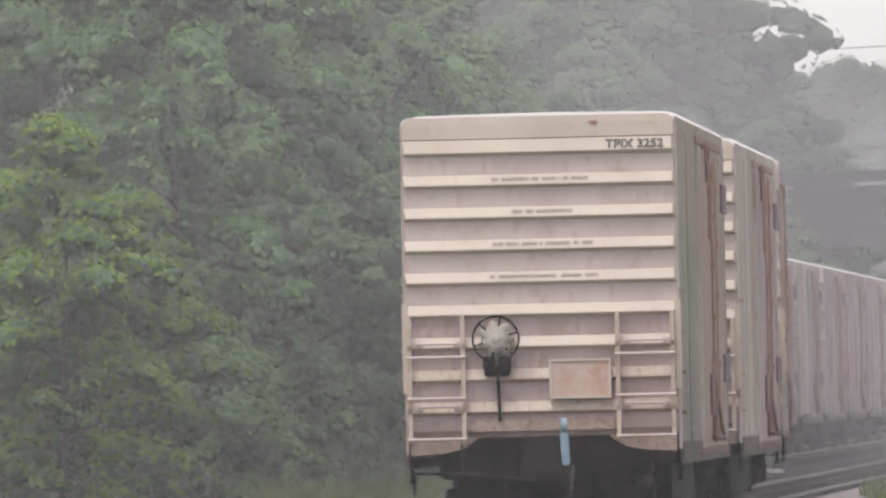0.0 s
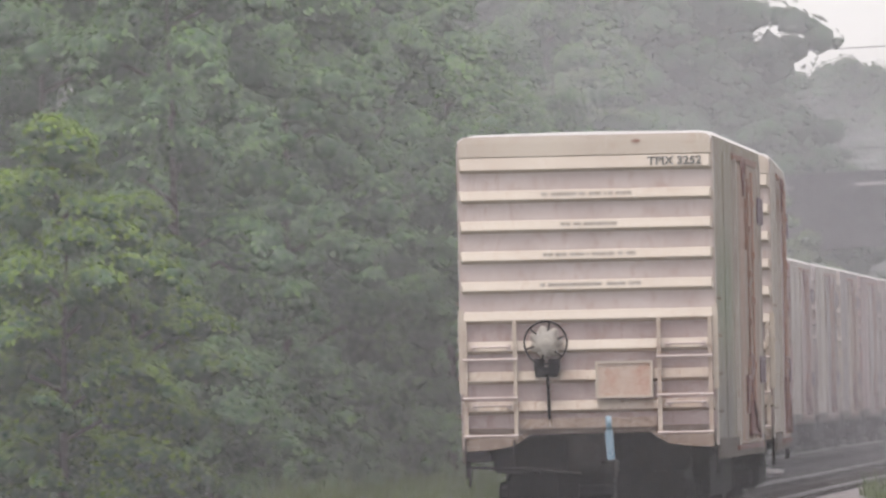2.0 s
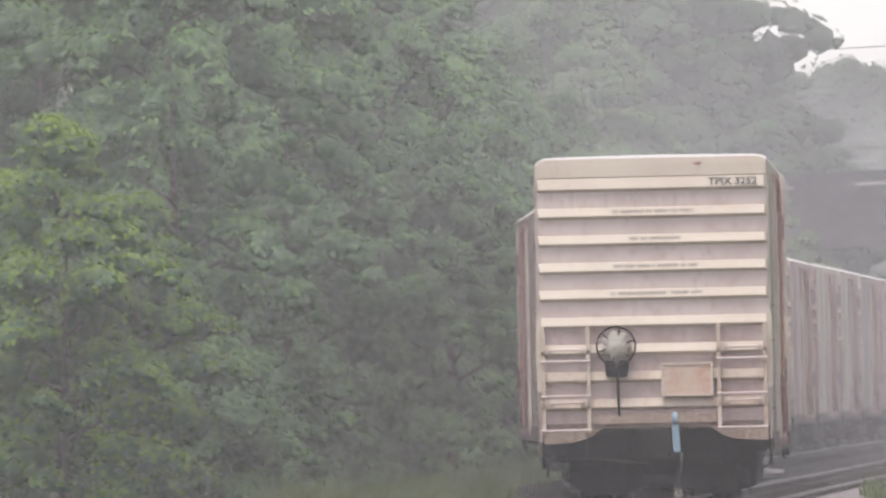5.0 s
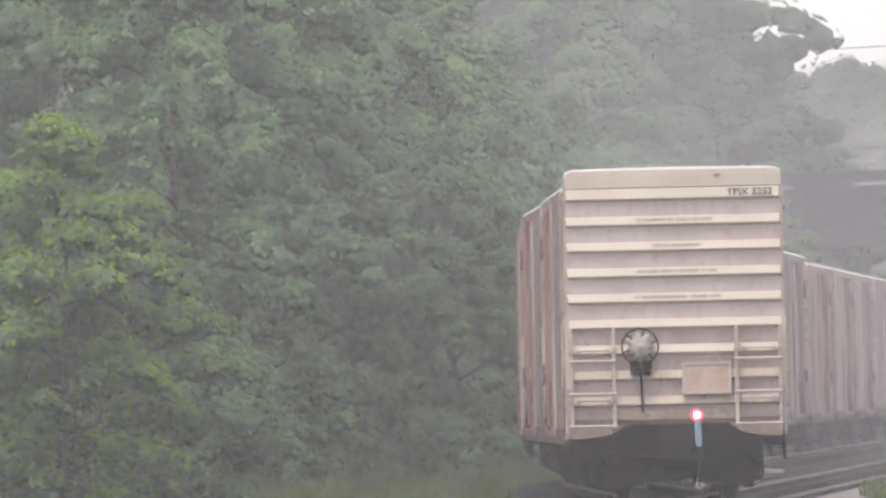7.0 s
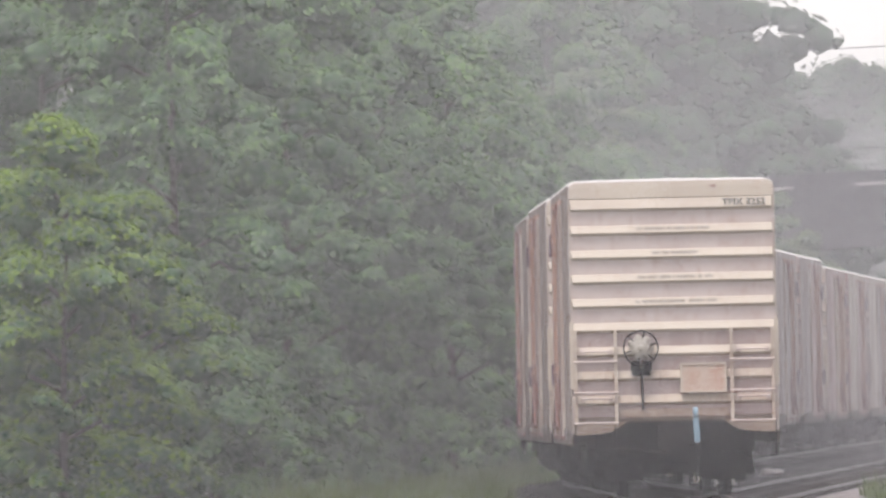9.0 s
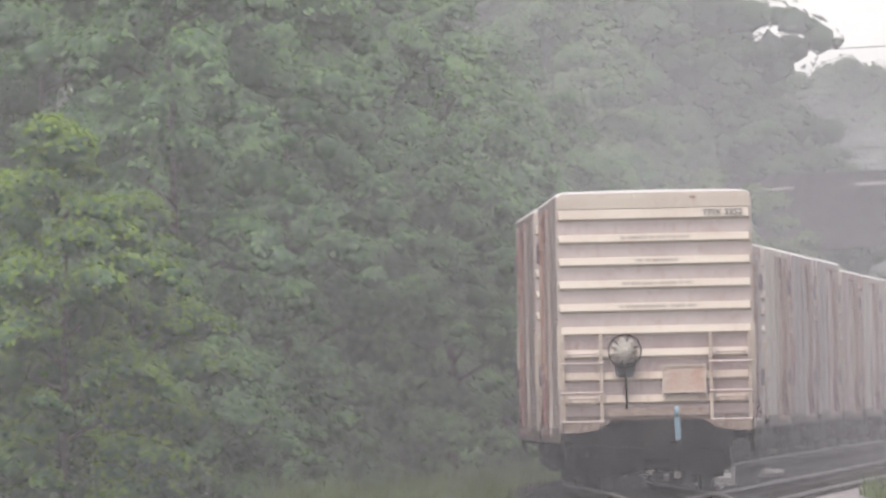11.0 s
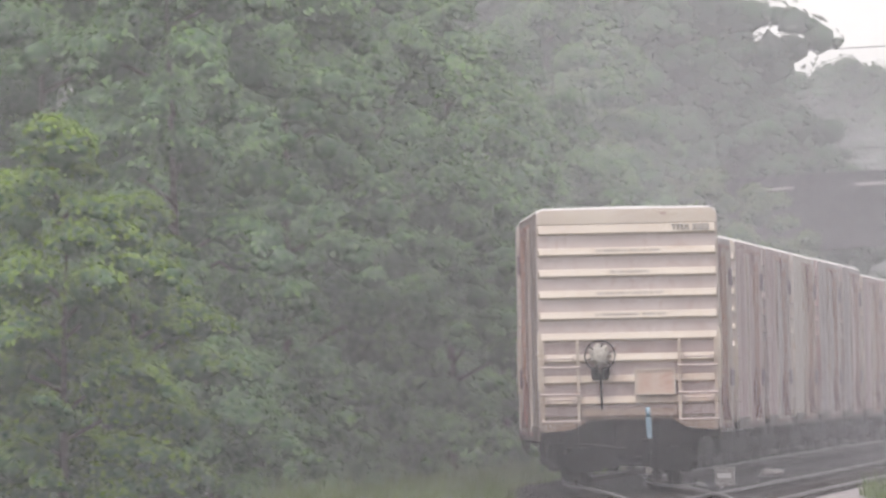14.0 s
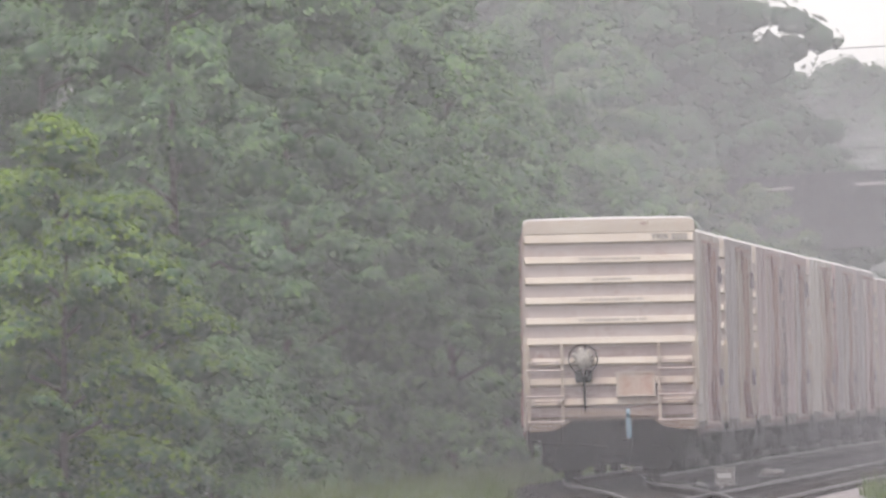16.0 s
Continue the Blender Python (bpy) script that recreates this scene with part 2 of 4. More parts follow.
def rod(bm, p, q, r, r2=None, n=8):
    p, q = Vector(p), Vector(q)
    turn = (q - p).to_track_quat("Z", "Y").to_matrix()
    r2 = r if r2 is None else r2
    ends = []
    for c, rr in ((p, r), (q, r2)):
        ends.append([bm.verts.new(c + turn @ Vector((rr * math.cos(2 * math.pi * i / n), rr * math.sin(2 * math.pi * i / n), 0)))
                     for i in range(n)])
    for i in range(n):
        j = (i + 1) % n
        bm.faces.new((ends[0][i], ends[0][j], ends[1][j], ends[1][i]))
    bm.faces.new(ends[0][::-1])
    bm.faces.new(ends[1])


def tube(bm, points, radii, n=8):
    """One closed tube through the points, with a radius at each."""
    pts = [Vector(p) for p in points]
    rings = []
    for i, p in enumerate(pts):
        d = pts[min(i + 1, len(pts) - 1)] - pts[max(i - 1, 0)]
        turn = d.to_track_quat("Z", "Y").to_matrix()
        r = radii[i] if isinstance(radii, (list, tuple)) else radii
        rings.append([bm.verts.new(p + turn @ Vector((r * math.cos(2 * math.pi * k / n), r * math.sin(2 * math.pi * k / n), 0))) for k in range(n)])
    for s, t in zip(rings, rings[1:]):
        for k in range(n):
            bm.faces.new((s[k], s[(k + 1) % n], t[(k + 1) % n], t[k]))
    bm.faces.new(rings[0][::-1])
    bm.faces.new(rings[-1])


def lathe(bm, outline, axis="x", n=24, centre=(0, 0, 0)):
    """Turns (along, radius) pairs about an axis."""
    c = Vector(centre)
    rings = []
    for a, r in outline:
        ring = []
        for i in range(n):
            u, w = r * math.cos(2 * math.pi * i / n), r * math.sin(2 * math.pi * i / n)
            ring.append(bm.verts.new(c + Vector((a, u, w) if axis == "x" else (u, a, w) if axis == "y" else (u, w, a))))
        rings.append(ring)
    for s, t in zip(rings, rings[1:]):
        for i in range(n):
            j = (i + 1) % n
            bm.faces.new((s[i], s[j], t[j], t[i]))
    bm.faces.new(rings[0][::-1])
    bm.faces.new(rings[-1])


def torus(bm, centre, R, r, n=28, k=6):
    """A ring in the x-z plane."""
    rings = []
    for i in range(n):
        a = 2 * math.pi * i / n
        d = Vector((math.cos(a), 0, math.sin(a)))
        rings.append([bm.verts.new(Vector(centre) + d * (R + r * math.cos(2 * math.pi * j / k)) + Vector((0, r * math.sin(2 * math.pi * j / k), 0)))
                      for j in range(k)])
    for i in range(n):
        for j in range(k):
            bm.faces.new((rings[i][j], rings[(i + 1) % n][j], rings[(i + 1) % n][(j + 1) % k], rings[i][(j + 1) % k]))


def sweep(bm, section, points, cap=True):
    """Carries a closed (side, up) section along points in the plan."""
    rings = []
    for i, p in enumerate(points):
        a, b = Vector(points[max(0, i - 1)]), Vector(points[min(len(points) - 1, i + 1)])
        d = (b - a).normalized()
        right = Vector((d.y, -d.x, 0)).normalized()
        rings.append([bm.verts.new(Vector(p) + right * s + Vector((0, 0, u))) for s, u in section])
    k = len(section)
    for s, t in zip(rings, rings[1:]):
        for j in range(k):
            bm.faces.new((s[j], s[(j + 1) % k], t[(j + 1) % k], t[j]))
    if cap:
        bm.faces.new(rings[0][::-1])
        bm.faces.new(rings[-1])


def finish(bm, name, material, bevel=0.0):
    bmesh.ops.recalc_face_normals(bm, faces=bm.faces)
    if bevel:
        bmesh.ops.bevel(bm, geom=bm.edges[:], offset=bevel, segments=2, affect="EDGES", clamp_overlap=True)
    me = bpy.data.meshes.new(name)
    bm.to_mesh(me)
    bm.free()
    me.materials.append(material)
    return me


def part(name, bm, material, parent, label="", bevel=0.0, smooth=False):
    me = bm if isinstance(bm, bpy.types.Mesh) else finish(bm, name, material, bevel)
    if smooth:
        me.shade_smooth()
    ob = new(name, me)
    ob.parent = parent
    return tagged(ob, label)


def thing(name, label, category, group="", kind="", at=None):
    ob = new(name)
    if at is not None:
        ob.matrix_basis = at
    return tagged(ob, label, category, group, kind)


def mesh_thing(name, bm, material, label, category, group="", kind="", bevel=0.0):
    return tagged(new(name, finish(bm, name, material, bevel)), label, category, group, kind)


def boxed(*dims):
    bm = bmesh.new()
    box(bm, *dims)
    return bm


# ---- plan of the tracks ----
SIDING = [(120, -1.45), (140, -0.2), (160, 1.06), (166, 1.34), (172, 1.70), (178, 2.06), (184, 2.42), (191, 2.80), (199, 3.13),
          (206, 3.31), (213, 3.38), (221, 3.34), (230, 3.24), (240, 3.14), (249, 3.01), (256, 2.92), (264, 2.90), (272, 3.06),
          (281, 3.50), (290, 4.06), (307, 5.05), (325, 6.10), (343, 7.15), (360, 8.20), (378, 9.25), (400, 10.60), (430, 12.60),
          (470, 15.6), (520, 19.8), (580, 25.5), (650, 33.0)]


def siding_x(y):
    k = max(1, min(len(SIDING) - 3, next((i for i in range(len(SIDING) - 1) if SIDING[i + 1][0] >= y), len(SIDING) - 3)))
    (ya, xa), (yb, xb), (yc, xc), (yd, xd) = SIDING[k - 1:k + 3]
    t, w = (y - yb) / (yc - yb), yc - yb
    m1, m2 = (xc - xa) / (yc - ya) * w, (xd - xb) / (yd - yb) * w
    return (2 * t ** 3 - 3 * t ** 2 + 1) * xb + (t ** 3 - 2 * t ** 2 + t) * m1 + (3 * t ** 2 - 2 * t ** 3) * xc + (t ** 3 - t ** 2) * m2


def dip(y):
    """Heights of the siding, a few centimetres, fitted so the cars match the camera's view."""
    return float(np.interp(y, (160, 184, 199, 211, 232, 246, 255, 290), (0.013, -0.015, 0.009, 0.026, 0.02, -0.01, -0.035, -0.03)))


def main_x(y):
    return 2.42 + 0.0625 * (y - 184) + 0.00004 * max(0.0, y - 300) ** 2


SPEED, PITCH, BODY = 5.964, 17.4, 15.3


def car_pose(k, t):
    y0 = 160.0 + SPEED * t + k * PITCH
    x0, x1 = siding_x(y0), siding_x(y0 + BODY)
    x0 += 0.015
    return pose(x0, y0, dip(y0), 0, 0, -math.degrees(math.atan2(x1 - x0, BODY)))


# ---- ground ----
bm = bmesh.new()
xs = [-2500, -600, -150, -60, -30, -12, 0, 20, 40, 80, 200, 700, 2500]
ys = [-400, -50, 50, 150, 200, 250, 300, 350, 400, 500, 700, 1200, 4500]
grid = [[bm.verts.new((x, y, -0.62 + (0.18 * noise.noise((x * 0.05, y * 0.05, 0)) if abs(x) < 100 else 0))) for y in ys] for x in xs]
for i in range(len(xs) - 1):
    for j in range(len(ys) - 1):
        bm.faces.new((grid[i][j], grid[i + 1][j], grid[i + 1][j + 1], grid[i][j + 1]))
mesh_thing("ground", bm, GROUND, "wet grassy earth beside the railway line", "ground", kind="structure")


def track_bed(name, fx, y0, y1, half, top, label):
    bm = bmesh.new()
    pts = [(fx(y), y, 0) for y in np.arange(y0, y1 + 0.1, 4.0)]
    l, r = half
    sweep(bm, [(-l - 0.9, -0.75), (-l, top - 0.02), (-0.7, top), (0.7, top), (r, top - 0.02), (r + 0.9, -0.75)], pts)
    return mesh_thing(name, bm, BALLAST, label, "ballast", kind="structure")


track_bed("ballast_bed_siding", siding_x, 120, 640, (1.75, 2.5), -0.205, "dark wet grey stone ballast under the siding")
track_bed("ballast_bed_main", main_x, 120, 640, (2.5, 1.75), -0.200, "grey stone ballast under the straight track")


def rails(fx, y0, y1, label):
    track = thing("railway_track", label, "track", "railway tracks", "structure")
    for side in (-0.755, 0.755):
        pts = [(fx(y), y, dip(y) if fx is siding_x else 0) for y in np.arange(y0, y1 + 0.1, 3.0)]
        bm = bmesh.new()
        sweep(bm, [(side - 0.07, -0.17), (side + 0.07, -0.17), (side + 0.012, -0.14), (side + 0.012, -0.045),
                   (side - 0.012, -0.045), (side - 0.012, -0.14)], pts)
        web = part("rail", bm, RAIL, track)
        bm = bmesh.new()
        sweep(bm, [(side - 0.036, -0.044), (side + 0.036, -0.044), (side + 0.036, -0.006), (side + 0.026, 0.0),
                   (side - 0.026, 0.0), (side - 0.036, -0.006)], pts)
        part("railhead", bm, RAILHEAD, web, "worn shiny railhead")
    return track


TRACK_A = rails(siding_x, 120, 640, "curving siding of rusty steel rails on wooden ties")
TRACK_B = rails(main_x, 194, 640, "straight track of rusty steel rails beside the siding")

# loose stones scattered over both beds
random.seed(4)
vs, fs = [], []
for i in range(16000):
    y = random.uniform(215, 420)
    fx, w = (siding_x, 2.3) if i % 2 else (main_x, 2.5)
    o = random.uniform(-w, w)
    z = -0.205 if abs(o) < 1.75 else -0.205 - (abs(o) - 1.75) * 0.6
    r = random.uniform(0.025, 0.065)
    b0 = len(vs)
    tw = random.uniform(0, 3)
    for dx, dy, dz in ((1, 0, 0), (-0.5, 0.87, 0), (-0.5, -0.87, 0), (0.1, 0.1, 0.9)):
        cx, cy = dx * math.cos(tw) - dy * math.sin(tw), dx * math.sin(tw) + dy * math.cos(tw)
        vs.append((fx(y) + o + cx * r, y + cy * r * 1.2, z + dz * r))
    fs += [(b0, b0 + 1, b0 + 3), (b0 + 1, b0 + 2, b0 + 3), (b0 + 2, b0, b0 + 3)]
me = bpy.data.meshes.new("ballast_stones")
me.from_pydata(vs, [], fs)
me.materials.append(BALLAST)
tagged(new("ballast_stones", me), "loose grey ballast stones between the rails", "gravel", kind="stuff")

# pale gravel beside the straight track
bm = bmesh.new()
sweep(bm, [(0.86, -0.5), (0.88, -0.10), (1.45, -0.11), (2.3, -0.7)], [(main_x(y), y, 0) for y in np.arange(196, 640, 4.0)])
mesh_thing("gravel_shoulder", bm, PALE_GRAVEL, "pale pinkish gravel shoulder along the straight track", "gravel", kind="structure")

# ---- boxcar ----
HALF = 1.525
Z0, Z1 = 1.15, 4.62


def corner(z, w=HALF):
    """Half width of the end at a height: the top corners are rounded."""
    r = 0.12
    if z > 4.68 - r:
        return w - r + math.sqrt(max(0.0, r * r - (z - 4.68 + r) ** 2))
    return w


def end_wall(parent, y, f):
    """A pressed steel end: one sheet, a flat cap on top and ten lapped ribs."""
    bm = bmesh.new()
    zs = [4.68, 4.675, 4.66, 4.63, 4.59, 4.55, 4.44, 1.15]
    out = [[bm.verts.new((s * corner(z), y, z)) for z in zs] for s in (-1, 1)]
    back = [[bm.verts.new((s * corner(z), y - f * 0.1, z)) for z in zs] for s in (-1, 1)]
    for g in (out, back):
        for i in range(len(zs) - 1):
            bm.faces.new((g[0][i], g[1][i], g[1][i + 1], g[0][i + 1]))
    for k in (0, 1):
        for i in range(len(zs) - 1):
            bm.faces.new((out[k][i], out[k][i + 1], back[k][i + 1], back[k][i]))
    for i in (0, -1):
        bm.faces.new((out[0][i], out[1][i], back[1][i], back[0][i]))
    wall = part("end_wall", bm, SHEET_PAINT, parent, "dull mauve-cream steel end sheet, rust-stained")
    bm = bmesh.new()
    v = [[bm.verts.new((s * (corner(z) - 0.012), y + f * o, z)) for s in (-1, 1)] for z, o in
         ((4.672, 0.002), (4.655, 0.004), (4.60, 0.012), (4.440, 0.022), (4.434, 0.003))]
    for a, b in zip(v, v[1:]):
        bm.faces.new((a[0], a[1], b[1], b[0]))
    part("end_cap", bm, END_PAINT, wall, "pale cream top panel")
    part("lower_sheet", boxed(-HALF + 0.02, HALF - 0.02, min(y + f * 0.0005, y + f * 0.0018), max(y + f * 0.0005, y + f * 0.0018), 1.16, 2.475), LOWER_SHEET, wall,
         "darker lower end sheet with stains")
    for i in range(9):
        zb = 4.28 - 0.36 * i
        bm = bmesh.new()
        up = 0.152 if i == 0 else 0.116
        prof = ((zb + up, 0.0), (zb + up - 0.005, 0.014), (zb + 0.022, 0.064), (zb + 0.006, 0.070), (zb, 0.068), (zb - 0.034, 0.002))
        rows = []
        for z, o in prof:
            w = HALF - 0.012
            rows.append([bm.verts.new((x, y + f * (e + 0.002), z)) for x, e in
                         ((-w, min(o, 0.004)), (-w + 0.03, o), (-0.8, o + 0.002), (0.0, o - 0.001), (0.8, o + 0.002), (w - 0.03, o), (w, min(o, 0.004)))])
        for a, b in zip(rows, rows[1:]):
            for k in range(6):
                bm.faces.new((a[k], a[k + 1], b[k + 1], b[k]))
        part("end_rib", bm, END_PAINT if i < 7 else GRIMY_CREAM, wall)
    return wall


def ladder(parent, y, facing, xa, xb):
    bm = bmesh.new()
    yo = y + facing * 0.15
    for x in (xa, xb):
        box(bm, x - 0.024, x + 0.024, min(yo, yo - facing * 0.05), max(yo, yo - facing * 0.05), 1.08, 2.49)
        for z in (1.42, 2.13):
            box(bm, x - 0.03, x + 0.03, min(y, yo), max(y, yo), z - 0.03, z + 0.03)
    lad = part("ladder", bm, GRIMY_CREAM, parent, "cream-painted steel end ladder")
    for z in (1.11, 1.56, 2.02):
        bm = bmesh.new()
        rod(bm, (xa - 0.03, yo + facing * 0.03, z), (xb + 0.03, yo + facing * 0.03, z), 0.016)
        part("rung", bm, SHEET_PAINT, lad)
    for z in (1.47, 2.17):
        bm = bmesh.new()
        rod(bm, (xa + 0.08, y + facing * 0.11, z), (xb - 0.06, y + facing * 0.11, z), 0.014)
        for x in (xa + 0.1, xb - 0.08):
            box(bm, x - 0.03, x + 0.03, min(y, y + facing * 0.11), max(y, y + facing * 0.11), z - 0.035, z + 0.03)
        part("grab_iron", bm, SHEET_PAINT, lad)


def side(parent, s):
    """One long side: a plain half, then the plug door with its hangers, lock rods and crank gear, over a deep sill."""
    # the left side gets a browner, darker paint than the right
    paint, door_paint = (SIDE_PAINT, DOOR_PAINT) if s > 0 else (LEFT_SIDE_PAINT, LEFT_DOOR_PAINT)
    xo = s * HALF

    def slab(name, material, owner, a, b, y0, y1, z0, z1, label="", bevel=0.0):
        x0, x1 = sorted((xo + s * a, xo + s * b))
        return part(name, boxed(x0, x1, y0, y1, z0, z1), material, owner, label, bevel)

    slab("side_wall", paint, parent, -0.08, 0.0, 0.125, BODY - 0.125, 0.98, 4.648, "weathered steel side with green and rusty stains")
    slab("side_seam", paint, parent, 0.0, 0.010, 3.0, 3.08, 1.0, 4.50)
    for y in (0.0, BODY - 0.14):
        slab("corner_post", POST_PAINT, parent, -0.02, 0.010, y, y + 0.14, 0.95, 4.57, "pale corner post with flaking paint")
    slab("side_sill", SILL_GREY, parent, -0.03, 0.026, 0.3, BODY - 0.3, 0.78, 1.02, "deep side sill in darker mottled grey")
    slab("corner_stile", END_PAINT, parent, -0.04, 0.026, -0.05, -0.004, 1.62, 2.62, "pale corner stile")
    slab("top_rail", RUST, parent, 0.0, 0.022, 5.9, 13.9, 4.44, 4.52, "rusty upper door rail")
    door = slab("door", door_paint, parent, 0.0, 0.030, 6.2, 13.6, 0.92, 4.40, "wide plug door with orange rust streaks", 0.008)
    slab("door_edge", POST_PAINT, door, 0.0, 0.045, 6.1, 6.2, 0.90, 4.42, "pale door edge")
    slab("door_edge", POST_PAINT, door, 0.0, 0.040, 13.6, 13.7, 0.90, 4.42, "pale door edge")
    bm = bmesh.new()
    x0, x1 = sorted((xo + s * 0.02, xo + s * 0.055))
    box(bm, x0, x1, 8.2, 9.2, 4.24, 4.48)
    box(bm, x0, x1, 8.4, 8.9, 4.02, 4.24)
    rod(bm, (xo + s * 0.055, 8.7, 4.35), (xo + s * 0.07, 8.7, 4.35), 0.08, n=12)
    part("door_hanger", bm, MAROON, door, "dark rusted door hanger", 0.006)
    for y, off, z0, z1, stops in ((9.8, 0.042, 0.98, 4.25, (1.45, 2.45, 3.05, 3.62, 4.12)), (11.2, 0.044, 0.98, 4.35, (1.2, 1.9, 2.72, 3.3, 3.95)),
                                  (9.1, 0.046, 3.35, 4.0, (3.45, 3.68, 3.92)), (9.3, 0.046, 1.0, 2.0, (1.1, 1.5, 1.92))):
        bm = bmesh.new()
        rod(bm, (xo + s * off, y, z0), (xo + s * off, y, z1), 0.019)
        for z in stops:
            x0, x1 = sorted((xo + s * 0.025, xo + s * (off + 0.034)))
            box(bm, x0, x1, y - 0.10, y + 0.10, z - 0.04, z + 0.04)
        part("lock_rod", bm, RUST, door, "rusty door lock rod with brackets")
    bm = bmesh.new()
    x0, x1 = sorted((xo + s * 0.028, xo + s * 0.060))
    box(bm, x0, x1, 8.6, 10.2, 1.30, 1.78)
    box(bm, x0, x1, 9.9, 11.6, 1.02, 1.34)
    box(bm, x0, x1, 9.6, 10.8, 1.78, 2.05)
    rod(bm, (xo + s * 0.05, 9.5, 1.55), (xo + s * 0.085, 9.5, 1.55), 0.17, n=14)
    rod(bm, (xo + s * 0.05, 10.9, 1.22), (xo + s * 0.085, 10.9, 1.22), 0.12, n=14)
    for a, b in (((9.5, 1.55), (8.9, 1.02)), ((10.9, 1.22), (9.5, 1.55)), ((10.9, 1.22), (11.9, 1.0)), ((8.6, 1.06), (12.2, 1.02))):
        rod(bm, (xo + s * 0.075, *a), (xo + s * 0.075, *b), 0.022)
    part("lock_gear", bm, MAROON, door, "rusted door crank gear")
    slab("door_track", MAROON, parent, 0.0, 0.06, 5.4, 14.0, 0.86, 0.915)
    for z0, z1 in ((3.72, 4.06), (1.68, 2.02)):
        slab("sign_plate", PLATE, parent, 0.0, 0.050, 13.3, 15.0, z0, z1, "dark purple plate")
    for z in (1.35, 1.8, 2.25, 2.7):
        bm = bmesh.new()
        rod(bm, (xo + s * 0.055, 0.2, z), (xo + s * 0.055, 0.6, z), 0.012)
        for y in (0.2, 0.6):
            x0, x1 = sorted((xo, xo + s * 0.055))
            box(bm, x0, x1, y - 0.025, y + 0.025, z - 0.018, z + 0.018)
        part("side_grab_iron", bm, paint, parent)
    # foot stirrups under the corners
    for y in (0.25, BODY - 0.75):
        bm = bmesh.new()
        for q in (y, y + 0.45):
            box(bm, xo - s * 0.03 - 0.015, xo - s * 0.03 + 0.015, q, q + 0.04, 0.62, 0.98)
        box(bm, xo - s * 0.03 - 0.03, xo - s * 0.03 + 0.03, y, y + 0.49, 0.61, 0.64)
        part("stirrup", bm, DARK, parent)


def wheelset(parent, y):
    bm = bmesh.new()
    for s in (-1, 1):
        lathe(bm, [(s * 0.70, 0.455), (s * 0.725, 0.445), (s * 0.735, 0.42), (s * 0.84, 0.412), (s * 0.845, 0.36), (s * 0.80, 0.34),
                   (s * 0.79, 0.15), (s * 0.88, 0.13), (s * 0.88, 0.02)] if s > 0 else
              [(s * 0.70, 0.455), (s * 0.725, 0.445), (s * 0.735, 0.42), (s * 0.84, 0.412), (s * 0.845, 0.36), (s * 0.80, 0.34),
               (s * 0.79, 0.15), (s * 0.88, 0.13), (s * 0.88, 0.02)], "x", 28)
    lathe(bm, [(-1.05, 0.07), (-0.72, 0.085), (0.72, 0.085), (1.05, 0.07)], "x", 12)
    ob = part("wheelset", bm, DARK, parent, "dark steel wheelset")
    ob.location = (0, y, 0.415)
    return ob


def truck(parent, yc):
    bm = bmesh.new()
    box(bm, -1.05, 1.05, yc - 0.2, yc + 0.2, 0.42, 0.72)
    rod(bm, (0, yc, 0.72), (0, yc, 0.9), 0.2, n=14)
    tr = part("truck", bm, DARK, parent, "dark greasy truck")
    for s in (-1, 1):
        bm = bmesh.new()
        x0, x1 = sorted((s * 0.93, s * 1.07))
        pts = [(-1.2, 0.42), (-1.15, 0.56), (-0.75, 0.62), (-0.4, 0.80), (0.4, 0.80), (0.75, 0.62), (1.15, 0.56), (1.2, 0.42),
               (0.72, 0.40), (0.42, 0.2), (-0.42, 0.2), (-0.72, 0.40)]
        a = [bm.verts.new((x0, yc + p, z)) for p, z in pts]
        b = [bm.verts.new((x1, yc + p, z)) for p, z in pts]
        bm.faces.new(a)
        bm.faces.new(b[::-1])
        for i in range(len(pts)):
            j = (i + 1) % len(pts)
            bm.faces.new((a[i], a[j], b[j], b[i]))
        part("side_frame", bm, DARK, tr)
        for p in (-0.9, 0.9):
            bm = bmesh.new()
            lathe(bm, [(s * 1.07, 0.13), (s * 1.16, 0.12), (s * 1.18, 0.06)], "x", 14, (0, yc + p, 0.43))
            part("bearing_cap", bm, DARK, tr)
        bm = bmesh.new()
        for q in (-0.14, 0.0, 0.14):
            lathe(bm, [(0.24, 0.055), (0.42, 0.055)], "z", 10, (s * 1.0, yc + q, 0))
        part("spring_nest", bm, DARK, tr)


